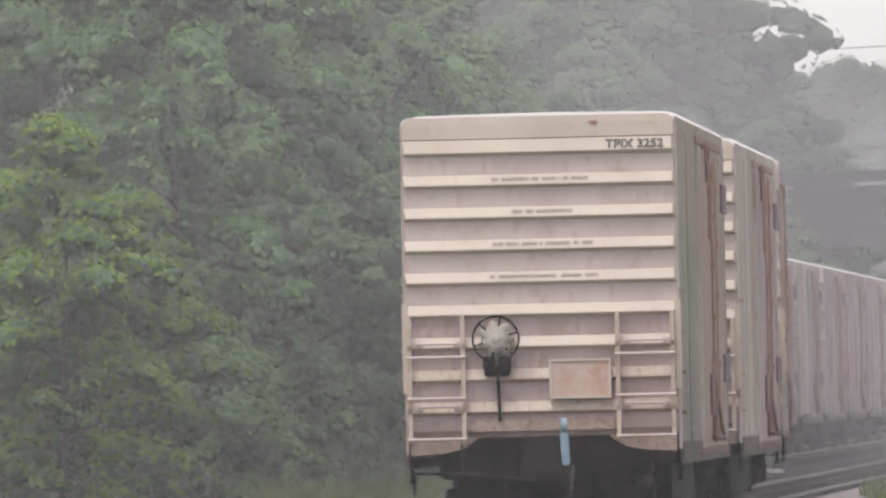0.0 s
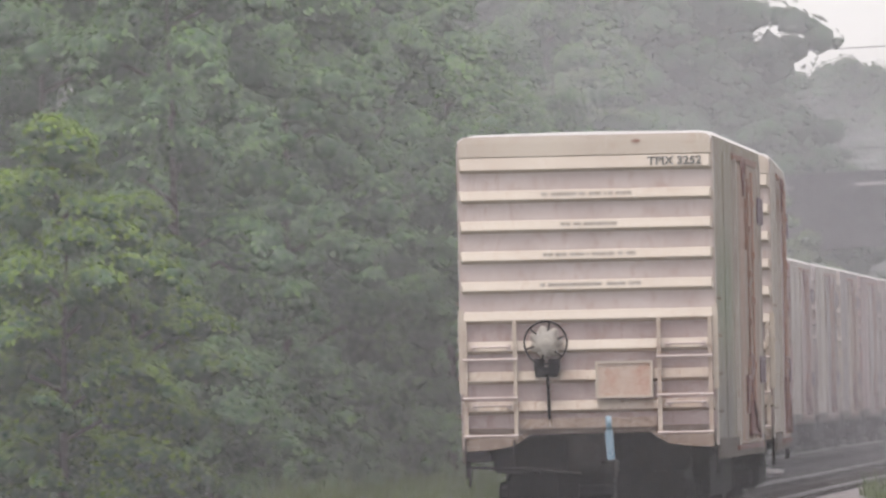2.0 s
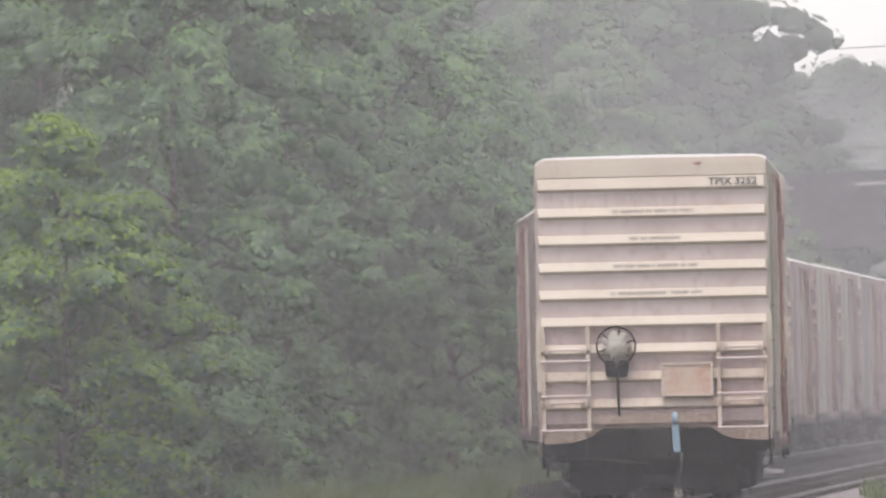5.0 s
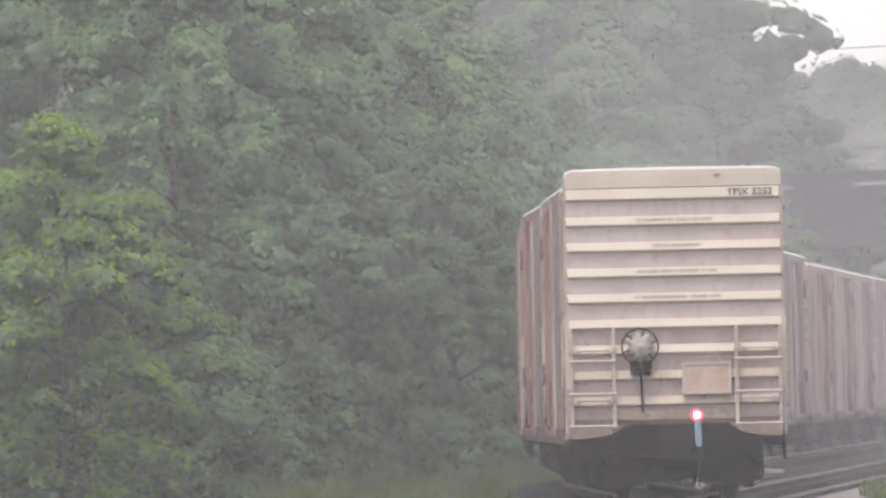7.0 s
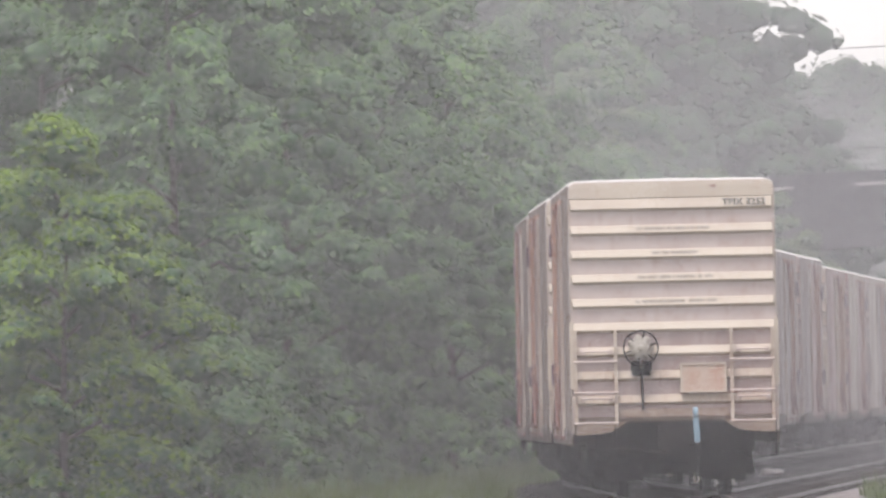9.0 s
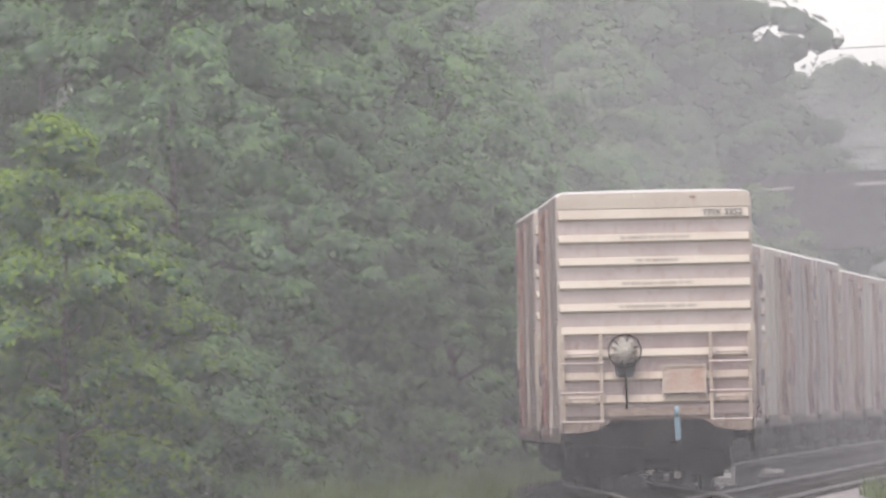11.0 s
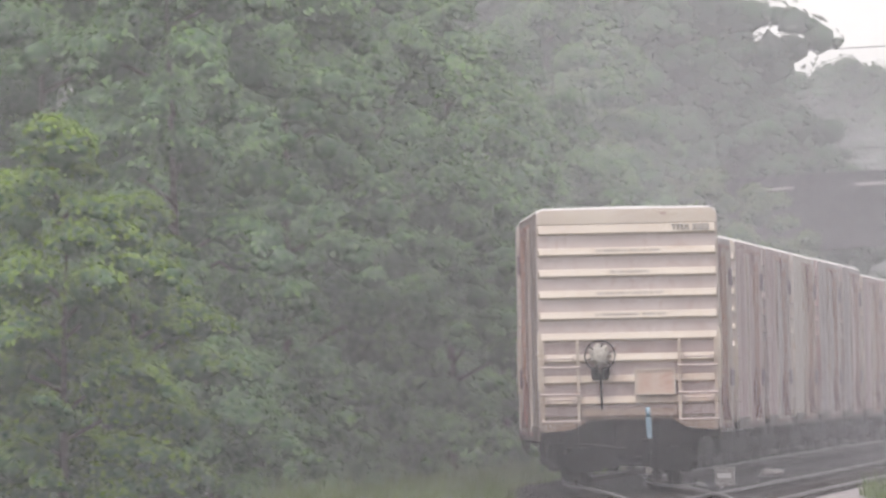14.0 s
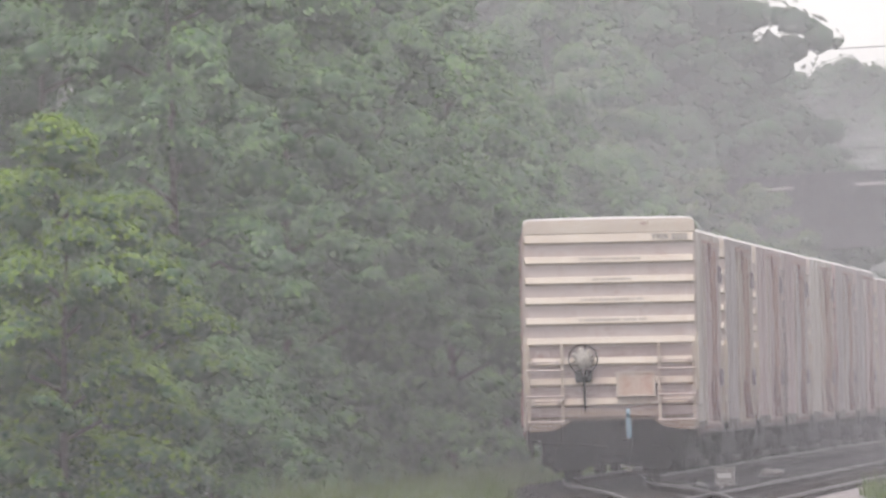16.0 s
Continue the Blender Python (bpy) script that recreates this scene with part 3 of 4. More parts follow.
def end_gear(parent, y, f):
    """Draft sill, coupler, cut lever, air hose and crossover step of one end; f points outwards."""
    part("end_sill", boxed(-1.45, 1.45, min(y - f * 0.2, y + f * 0.02), max(y - f * 0.2, y + f * 0.02), 1.12, 1.20), SILL_PAINT, parent, "grimy end sill")
    part("sill_plate", boxed(-0.84, 0.80, min(y + f * 0.021, y + f * 0.05), max(y + f * 0.021, y + f * 0.05), 1.18, 1.305), TAN_SILL, parent, "splashed tan buffer plate", 0.008)
    for s in (-1, 1):
        bm = bmesh.new()
        pts = [(s * 1.48, 1.13), (s * 0.72, 1.13), (s * 0.80, 1.06), (s * 0.93, 0.985), (s * 1.12, 0.95), (s * 1.48, 0.93)]
        a = [bm.verts.new((x, y + f * 0.02, z)) for x, z in pts]
        b = [bm.verts.new((x, y - f * 0.2, z)) for x, z in pts]
        bm.faces.new(a)
        bm.faces.new(b)
        for i in range(6):
            bm.faces.new((a[i], a[(i + 1) % 6], b[(i + 1) % 6], b[i]))
        part("corner_gusset", bm, TAN_SILL, parent, "grimy tan corner gusset")
    bm = bmesh.new()
    box(bm, -0.25, 0.25, min(y - f * 0.5, y + f * 0.06), max(y - f * 0.5, y + f * 0.06), 0.68, 1.10)
    box(bm, -0.2, 0.2, min(y + f * 0.06, y + f * 0.13), max(y + f * 0.06, y + f * 0.13), 0.64, 1.02)
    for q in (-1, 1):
        # added near-black boxes fill the shaded gaps behind the sill
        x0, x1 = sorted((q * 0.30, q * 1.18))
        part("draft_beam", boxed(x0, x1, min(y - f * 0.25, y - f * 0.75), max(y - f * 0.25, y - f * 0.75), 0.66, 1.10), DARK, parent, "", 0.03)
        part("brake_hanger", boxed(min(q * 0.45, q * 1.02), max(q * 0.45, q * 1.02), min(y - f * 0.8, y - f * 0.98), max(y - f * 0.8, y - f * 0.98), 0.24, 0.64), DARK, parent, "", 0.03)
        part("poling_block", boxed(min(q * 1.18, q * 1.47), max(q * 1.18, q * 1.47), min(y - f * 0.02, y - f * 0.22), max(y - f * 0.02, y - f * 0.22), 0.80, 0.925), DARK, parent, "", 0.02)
    part("striker", bm, DARK, parent, "greasy black draft gear housing", 0.02)
    bm = bmesh.new()
    box(bm, -0.075, 0.075, min(y, y + f * 0.88), max(y, y + f * 0.88), 0.76, 0.96)
    box(bm, -0.17, 0.13, min(y + f * 0.82, y + f * 1.00), max(y + f * 0.82, y + f * 1.00), 0.70, 1.0)
    box(bm, 0.05, 0.16, min(y + f * 0.95, y + f * 1.03), max(y + f * 0.95, y + f * 1.03), 0.72, 0.98)
    part("coupler", bm, DARK, parent, "rusty knuckle coupler", 0.025)
    bm = bmesh.new()
    rod(bm, (-1.42, y + f * 0.22, 0.74), (-0.55, y + f * 0.25, 0.70), 0.018)
    rod(bm, (-0.55, y + f * 0.25, 0.70), (-0.1, y + f * 0.4, 0.64), 0.018)
    rod(bm, (-1.42, y + f * 0.22, 0.74), (-1.44, y + f * 0.24, 0.50), 0.018)
    rod(bm, (-0.9, y + f * 0.2, 0.72), (-0.9, y + f * 0.2, 1.05), 0.014)
    part("uncoupling_lever", bm, DARK, parent, "bent dark uncoupling lever")
    bm = bmesh.new()
    tube(bm, [(0.33 - 0.05 * a, y + f * (0.3 + 0.18 * math.sin(a * 3)), 0.78 - 0.50 * a) for a in (k / 8 for k in range(9))], 0.026)
    hose = part("air_hose", bm, RUBBER, parent, "hanging rubber air hose")
    bm = bmesh.new()
    torus(bm, (0.28, y + f * 0.33, 0.25), 0.038, 0.018, 14, 6)
    box(bm, 0.25, 0.31, y + f * 0.33 - 0.03, y + f * 0.33 + 0.03, 0.27, 0.36)
    part("glad_hand", bm, BARE, hose, "shiny metal hose coupling")
    bm = bmesh.new()
    box(bm, -0.75, -0.35, min(y, y + f * 0.28), max(y, y + f * 0.28), 1.06, 1.10)
    part("crossover_step", bm, DARK, parent)


def boxcar():
    car = thing("boxcar", "cream and grey ribbed steel boxcar, weathered and rust-streaked", "boxcar", "boxcars of the train")
    bm = bmesh.new()
    sec = []
    for i in range(-6, 7):
        x = (0, 0.5, 1.0, 1.385, 1.465, 1.505, 1.525)[abs(i)] * (1 if i > 0 else -1)
        sec.append((x, (4.705, 4.70, 4.695, 4.688, 4.672, 4.650, 4.618)[abs(i)]))
    a = [bm.verts.new((x, 0.004, z)) for x, z in sec] + [bm.verts.new((x * 0.985, 0.004, z - 0.03)) for x, z in reversed(sec)]
    b = [bm.verts.new((v.co.x, BODY - 0.004, v.co.z)) for v in a]
    k = len(a)
    bm.faces.new(a)
    bm.faces.new(b)
    for i in range(k):
        bm.faces.new((a[i], a[(i + 1) % k], b[(i + 1) % k], b[i]))
    roof = part("roof", bm, ROOF_PAINT, car, "pale galvanised roof")
    for y in np.arange(1.2, BODY, 1.4):
        bm = bmesh.new()
        top = [bm.verts.new((x, y - 0.04, z + 0.035)) for x, z in sec]
        top2 = [bm.verts.new((x, y + 0.04, z + 0.035)) for x, z in sec]
        low = [bm.verts.new((x, y - 0.04, z)) for x, z in sec]
        low2 = [bm.verts.new((x, y + 0.04, z)) for x, z in sec]
        for g, h in ((top, top2), (low, top), (top2, low2)):
            for i in range(len(sec) - 1):
                bm.faces.new((g[i], g[i + 1], h[i + 1], h[i]))
        part("roof_rib", bm, ROOF_PAINT, roof)
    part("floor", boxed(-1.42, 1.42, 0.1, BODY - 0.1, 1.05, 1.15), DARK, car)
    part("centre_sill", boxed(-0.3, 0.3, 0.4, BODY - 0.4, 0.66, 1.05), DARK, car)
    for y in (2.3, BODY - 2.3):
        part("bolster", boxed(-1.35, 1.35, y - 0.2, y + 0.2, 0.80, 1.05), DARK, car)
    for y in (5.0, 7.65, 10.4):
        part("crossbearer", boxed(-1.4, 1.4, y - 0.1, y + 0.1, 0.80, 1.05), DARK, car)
    # added dark boxes stand in for the shadow between the trucks
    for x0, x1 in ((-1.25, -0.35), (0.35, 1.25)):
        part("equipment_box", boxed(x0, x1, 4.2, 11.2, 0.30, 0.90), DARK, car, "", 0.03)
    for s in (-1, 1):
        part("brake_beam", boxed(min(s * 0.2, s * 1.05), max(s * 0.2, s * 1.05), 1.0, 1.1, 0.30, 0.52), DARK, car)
    bm = bmesh.new()
    lathe(bm, [(3.9, 0.05), (3.95, 0.2), (4.9, 0.2), (4.95, 0.05)], "y", 14, (-0.8, 0, 0.75))
    part("air_tank", bm, DARK, car)
    for y, f in ((0.0, -1), (BODY, 1)):
        end_wall(car, y, f)
        ladder(car, y, f, -1.47 if f < 0 else -1.44, -0.875)
        ladder(car, y, f, 0.845, 1.455)
        end_gear(car, y, f)
    for s in (-1, 1):
        side(car, s)
    for yc in (2.3, BODY - 2.3):
        truck(car, yc)
        for p in (-0.9, 0.9):
            wheelset(car, yc + p)
    # brake gear on the rear end
    bm = bmesh.new()
    torus(bm, (-0.50, -0.24, 2.21), 0.255, 0.013)
    wheel = part("brake_wheel", bm, DARK, car, "dark spoked hand brake wheel")
    for i in range(6):
        a = math.pi * i / 3 + 0.3
        bm = bmesh.new()
        rod(bm, (-0.50 + 0.15 * math.cos(a), -0.20, 2.21 + 0.15 * math.sin(a)), (-0.50 + 0.25 * math.cos(a), -0.24, 2.21 + 0.25 * math.sin(a)), 0.013, 0.010)
        part("spoke", bm, DARK, wheel)
    bm = bmesh.new()
    ring = []
    for a_, r_ in ((-0.06, 0.185), (-0.13, 0.185), (-0.165, 0.165), (-0.20, 0.10), (-0.205, 0.045), (-0.235, 0.04), (-0.238, 0.012)):
        ring.append([bm.verts.new((-0.50 + r_ * (1 + (0.13 if r_ > 0.12 else 0.0) * math.cos(7 * t_)) * math.cos(t_), a_,
                                   2.215 + r_ * (1 + (0.13 if r_ > 0.12 else 0.0) * math.cos(7 * t_)) * math.sin(t_)))
                     for t_ in (2 * math.pi * q / 42 for q in range(42))])
    for a_, b2 in zip(ring, ring[1:]):
        for q in range(42):
            bm.faces.new((a_[q], a_[(q + 1) % 42], b2[(q + 1) % 42], b2[q]))
    bm.faces.new(ring[-1])
    part("gear_housing", bm, BARE, wheel, "shiny brake gear housing")
    bm = bmesh.new()
    box(bm, -0.65, -0.52, -0.2, -0.05, 1.86, 2.02)
    box(bm, -0.48, -0.34, -0.2, -0.05, 1.86, 2.02)
    box(bm, -0.64, -0.36, -0.12, -0.05, 1.80, 1.92)
    part("brake_bracket", bm, DARK, car, "dark brake bracket", 0.015)
    bm = bmesh.new()
    rod(bm, (-0.49, -0.12, 1.85), (-0.48, -0.10, 1.30), 0.02)
    part("brake_rod", bm, DARK, car)
    bm = bmesh.new()
    box(bm, 0.10, 0.74, -0.125, -0.085, 1.555, 1.955)
    board = part("placard_board", bm, BOARD, car, "rust-stained square placard board")
    bm = bmesh.new()
    for d in ((0.08, 0.11, 1.535, 1.975), (0.735, 0.765, 1.535, 1.975)):
        box(bm, d[0], d[1], -0.145, -0.06, d[2], d[3])
    box(bm, 0.112, 0.733, -0.145, -0.06, 1.535, 1.56)
    box(bm, 0.112, 0.733, -0.145, -0.06, 1.95, 1.975)
    part("board_frame", bm, END_PAINT, board)
    return car


CAR = boxcar()
CAR.matrix_basis = car_pose(0, 0)
CARS = [CAR] + [copy_thing(CAR, car_pose(k, 0)) for k in range(1, 15)]
# the other cars of the train wear paint of different shades
for k, car in enumerate(CARS[1:]):
    car.scale = (1.035, 1.0, 1.0 if k < 7 else 0.97)
    for o in car.children_recursive:
        if o.data and o.data.materials and o.data.materials[0] is SIDE_PAINT:
            o.material_slots[0].link = "OBJECT"
            o.material_slots[0].material = SIDE_VARIANTS[(k * 2 + 2 + k // 3) % 3]
        elif o.data and o.data.materials and k >= 3 and o.data.materials[0] in (END_PAINT, SHEET_PAINT, GRIMY_CREAM):
            o.material_slots[0].link = "OBJECT"
            o.material_slots[0].material = POST_PAINT if k == 4 else SIDE_VARIANTS[(k + 1) % 3]
        elif o.data and o.data.materials and o.data.materials[0] is DOOR_PAINT and k % 3 != 1:
            o.material_slots[0].link = "OBJECT"
            o.material_slots[0].material = SIDE_VARIANTS[(k + k // 2) % 3]
WHEELSETS = [o for o in CAR.children if o.name.startswith("wheelset")][:2]


# ---- lettering of the last car ----
def lettering(text, size, x, y, z, material, parent, label):
    cu = bpy.data.curves.new("lettering", "FONT")
    cu.body, cu.size, cu.extrude, cu.offset = text, size, 0.001, 0.004
    cu.align_x, cu.align_y = "RIGHT", "CENTER"
    tmp = new("lettering_curve", cu)
    me = bpy.data.meshes.new_from_object(tmp.evaluated_get(bpy.context.evaluated_depsgraph_get()))
    bpy.data.objects.remove(tmp)
    me.materials.clear()
    me.materials.append(material)
    ob = part("lettering", me, material, parent, label)
    ob.matrix_basis = pose(x, y, z, 90 - 24.7, 0, 0)
    return ob


lettering("TPIX 3252", 0.148, 1.40, -0.062, 4.350, INK, CAR, "black reporting mark TPIX 3252")
random.seed(9)
for i, (x0, x1) in enumerate([(-0.52, 0.55), (-0.30, 0.36), (-0.52, 0.58), (-0.56, 0.62)]):
    zb = 4.28 - 0.36 * (i + 1) + 0.062
    bm = bmesh.new()
    x = x0
    while x < x1:
        w = random.uniform(0.018, 0.034)
        if random.random() > 0.11:
            v = [bm.verts.new((a, -0.0530 - (0.0023 if s < 0 else -0.0023) * 3, zb + s * 0.020)) for a, s in ((x, -1), (x + w, -1), (x + w, 1), (x, 1))]
            bm.faces.new(v)
        x += w + 0.005
    tagged(part("lettering_bar", bm, FAINT_INK, CAR, "line of small faded lettering"), kind="stuff")

bm = bmesh.new()
v = [bm.verts.new((0.62 + 0.055 * math.cos(a) * (1 + 0.3 * math.sin(3 * a)), -0.018 - 0.012, 4.595 + 0.022 * math.sin(a) * (1 + 0.25 * math.cos(5 * a)))) for a in (2 * math.pi * q / 14 for q in range(14))]
bm.faces.new(v)
part("rust_patch", bm, RUST, CAR, "small flake of bare rust")

# ---- end-of-train device on the last coupler ----
DEVICE_AT = pose(0.335, -1.02, 0.0, 0, -3.2, 0)
DEVICE = thing("end_of_train_device", "pale blue end-of-train device with red flasher on the coupler", "signal lamp")
bm = bmesh.new()
box(bm, -0.046, 0.046, -0.05, 0.05, 0.80, 1.168)
part("case", bm, BLUE, DEVICE, "pale blue slim case", 0.015)
bm = bmesh.new()
box(bm, -0.03, 0.03, -0.03, 0.12, 0.60, 0.80)
rod(bm, (0, 0.1, 0.78), (-0.12, 0.16, 0.78), 0.02)
part("clamp", bm, DARK, DEVICE)
bm = bmesh.new()
lathe(bm, [(0.030, 0.012), (0.030, 0.070), (0.014, 0.088), (-0.034, 0.088), (-0.034, 0.084), (-0.001, 0.083), (0.004, 0.012)], "y", 22)
DRUM = part("flasher_hood", bm, BLUE, DEVICE, "blue round lamp hood")
# lens made oversize: its red rim stands in for the lamp's halo
bm = bmesh.new()
lathe(bm, [(-0.003, 0.080), (-0.010, 0.078), (-0.016, 0.066), (-0.019, 0.02)], "y", 20)
part("lens", bm, LAMP, DRUM, "glowing red lens")
# added disc gives the overexposed white middle of the flash
bm = bmesh.new()
lathe(bm, [(-0.017, 0.052), (-0.023, 0.044), (-0.026, 0.012)], "y", 16)
part("bulb", bm, GLARE_CORE, DRUM, "glowing white glare core of the lamp")
DRUM.location = (0, 0.0, 1.24)


# ---- trees ----
def round_mass():
    bm = bmesh.new()
    bmesh.ops.create_icosphere(bm, subdivisions=1, radius=1.0)
    bm.verts.ensure_lookup_table()
    v = np.array([x.co[:] for x in bm.verts])
    f = np.array([[x.index for x in q.verts] for q in bm.faces])
    bm.free()
    return v, f


def leaf_cloud(seed, tufts, per, leaf, droop=0.3):
    """Folded leaves over the upper and outer sides of many tufts, each with a ragged green mass inside."""
    g = np.random.default_rng(seed)
    core_v, core_f = round_mass()
    V, CV, CF, k = [], [], [], 0
    for (cx, cy, cz), r, squash, (ox, oy) in tufts:
        n = int(per * r * r)
        ph = g.uniform(0, 6, 3)

        def swell(d):
            return 1 + 0.22 * np.sin(d[:, 0] * 4 + ph[0]) * np.cos(d[:, 1] * 4 + ph[1]) + 0.16 * np.sin(d[:, 2] * 8 + ph[2] + d[:, 0] * 6)

        d = g.normal(size=(n, 3))
        d /= np.linalg.norm(d, axis=1)[:, None]
        d[:, 2] = np.where(d[:, 2] < -0.35, -d[:, 2], d[:, 2])
        stray = np.where(g.uniform(0, 1, n) < 0.14, 0.5 * g.uniform(0, 1, n), 0.0)
        rad = r * swell(d) * (0.86 + 0.24 * g.uniform(0, 1, n) + stray)
        p = np.array([cx, cy, cz]) + d * rad[:, None] * np.array([1, 1, squash])
        p[:, 2] -= droop * 0.35 * np.maximum(0, rad - 0.8 * r)
        nrm = d + g.normal(scale=0.30, size=(n, 3)) + np.array([0, 0, 0.35])
        nrm /= np.linalg.norm(nrm, axis=1)[:, None]
        a = np.array([ox, oy, -droop]) * 1.2 + g.normal(scale=0.6, size=(n, 3))
        a -= nrm * np.sum(a * nrm, axis=1)[:, None]
        a /= np.linalg.norm(a, axis=1)[:, None] + 1e-6
        b = np.cross(nrm, a)
        s = leaf * g.uniform(0.6, 1.3, n)[:, None]
        fold = nrm * s * 0.10
        V.append(np.stack([p - a * s * 0.5, p + b * s * 0.30 + fold, p + a * s * 0.6 - fold, p - b * s * 0.30 + fold], axis=1).reshape(-1, 3))
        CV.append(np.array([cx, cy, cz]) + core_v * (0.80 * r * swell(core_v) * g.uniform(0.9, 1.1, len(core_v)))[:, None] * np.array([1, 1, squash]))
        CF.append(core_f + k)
        k += len(core_v)
    V = np.concatenate(V)
    q = np.arange(len(V) // 4)[:, None] * 4
    F = np.concatenate([q + [0, 1, 2], q + [0, 2, 3]])
    return np.concatenate([V, np.concatenate(CV)]), np.concatenate([F, np.concatenate(CF) + len(V)]), len(F)


def mesh_of(name, V, F, material):
    me = bpy.data.meshes.new(name)
    me.vertices.add(len(V))
    me.vertices.foreach_set("co", V.astype(np.float32).ravel())
    me.loops.add(F.size)
    me.loops.foreach_set("vertex_index", F.astype(np.int32).ravel())
    me.polygons.add(len(F))
    me.polygons.foreach_set("loop_start", np.arange(0, F.size, 3, dtype=np.int32))
    me.update(calc_edges=True)
    me.materials.append(material)
    return me


def tree(name, label, category, seed, height, radius, low, count, per, leaf, material, group, tuft=(0.4, 0.8), droop=0.3):
    """A tapered trunk and limbs that carry arching boughs of leaf tufts, with dark gaps between the boughs."""
    rnd = random.Random(seed)
    tr = thing(name, label, category, group)
    tufts, boughs = [], []
    for i in range(count):
        f = (i + 0.5) / count
        h = low + (height - low) * f
        w = radius * (0.55 + 0.45 * math.sin(math.pi * min(1.0, f * 0.85 + 0.18)))
        w *= 1.0 if f < 0.7 else max(0.22, 1 - (f - 0.7) * 2.1)
        w *= rnd.uniform(0.72, 1.12)
        a = i * 2.4 + rnd.uniform(-0.5, 0.5)
        big = rnd.uniform(*tuft) * (1.0 if f < 0.8 else 0.8)
        rise, sink = rnd.uniform(0.2, 1.0) * w * 0.6, (0.25 + droop) * w * rnd.uniform(0.35, 0.75)
        path = []
        for k in range(6):
            u = k / 5
            aa = a + 0.25 * math.sin(i * 1.7) * u
            q = w * (0.30 + 0.70 * u)
            at = (q * math.cos(aa), q * math.sin(aa), max(0.15, h + rise * u - sink * u * u))
            path.append(at)
            r = big * (1.05 - 0.55 * u) * rnd.uniform(0.85, 1.15)
            if k:
                tufts.append((at, r, rnd.uniform(0.7, 1.0), (math.cos(aa), math.sin(aa))))
                for _ in range(2):
                    b, e = aa + rnd.uniform(-1.9, 1.9), rnd.uniform(-0.5, 0.5)
                    tufts.append(((at[0] + r * 0.85 * math.cos(b), at[1] + r * 0.85 * math.sin(b), at[2] + r * (0.5 * e - 0.12)), r * rnd.uniform(0.35, 0.6), 0.7, (math.cos(b), math.sin(b))))
        boughs.append(path)
    bm = bmesh.new()
    lean = rnd.uniform(-0.3, 0.3)
    top = height * 0.8
    tr_pts = [(lean * (k / 5) ** 2, lean * 0.6 * (k / 5) ** 2, top * k / 5) for k in range(6)]
    r0 = 0.02 + height * 0.010
    tube(bm, tr_pts, [r0 * (1 - k * 0.17) for k in range(6)], 9)
    part("trunk", bm, BARK, tr, "grey-brown trunk")
    bm = bmesh.new()
    for path in boughs[::2]:
        x, y, z = path[0]
        rod(bm, (0, 0, max(0.2, z - 0.5 * math.hypot(x, y))), path[0], 0.03 + 0.002 * height, 0.03, 5)
        rod(bm, path[0], path[3], 0.03, 0.012, 5)
    tagged(part("limb", bm, BARK, tr), kind="stuff")
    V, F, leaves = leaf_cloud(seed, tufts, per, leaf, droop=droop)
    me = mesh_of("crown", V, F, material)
    me.materials.append(SHADED_CORE)
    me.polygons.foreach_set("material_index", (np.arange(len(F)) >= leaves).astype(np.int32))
    crown = part("crown", me, material, tr)
    tagged(crown, kind="stuff")
    return tr


MODELS = {
    "broad": tree("tree", "tall leafy deciduous tree in full grey-green summer leaf", "tree", 11, 13.0, 3.6, 0.8, 44, 190, 0.155, LEAF_MID,
                  "trees beside the line", (0.55, 0.95), 0.25),
    "feathery": tree("tree", "tall tree with drooping feathery mid-green foliage", "tree", 12, 12.5, 3.3, 0.6, 46, 290, 0.145, LEAF_MID,
                     "trees beside the line", (0.42, 0.75), 0.95),
    "bright": tree("tree", "young tree with bright yellow-green wet leaves", "tree", 13, 6.0, 1.9, 0.3, 34, 500, 0.11, LEAF_BRIGHT,
                   "bright young trees", (0.26, 0.52), 0.35),
    "far": tree("tree", "distant broad tree pale in the mist", "tree", 14, 19.0, 5.5, 1.5, 84, 30, 0.265, LEAF_GREY,
                "distant trees", (0.8, 1.4), 0.2),
    "bush": tree("shrub", "dense green shrub at the foot of the trees", "shrub", 15, 3.2, 1.6, 0.25, 18, 480, 0.115, LEAF_MID,
                 "shrubs beside the line", (0.3, 0.6), 0.5),
    "pale": tree("tree", "pale green small tree in front of the overpass", "tree", 16, 8.0, 2.4, 0.3, 30, 330, 0.16, LEAF_PALE,
                 "small pale trees", (0.35, 0.65), 0.6),
}
used = set()


def plant(kind, y, px, scale=1.0, turn=0.0, z=-0.6):
    """Sets a tree at the distance y, on the line of sight that lies px to the right of the axis."""
    m = pose(px * y / 25490.0, y, z, 0, 0, turn)
    ob = MODELS[kind] if kind not in used else copy_thing(MODELS[kind], m)
    used.add(kind)
    ob.matrix_basis = m
    ob.scale = (scale,) * 3
    return ob


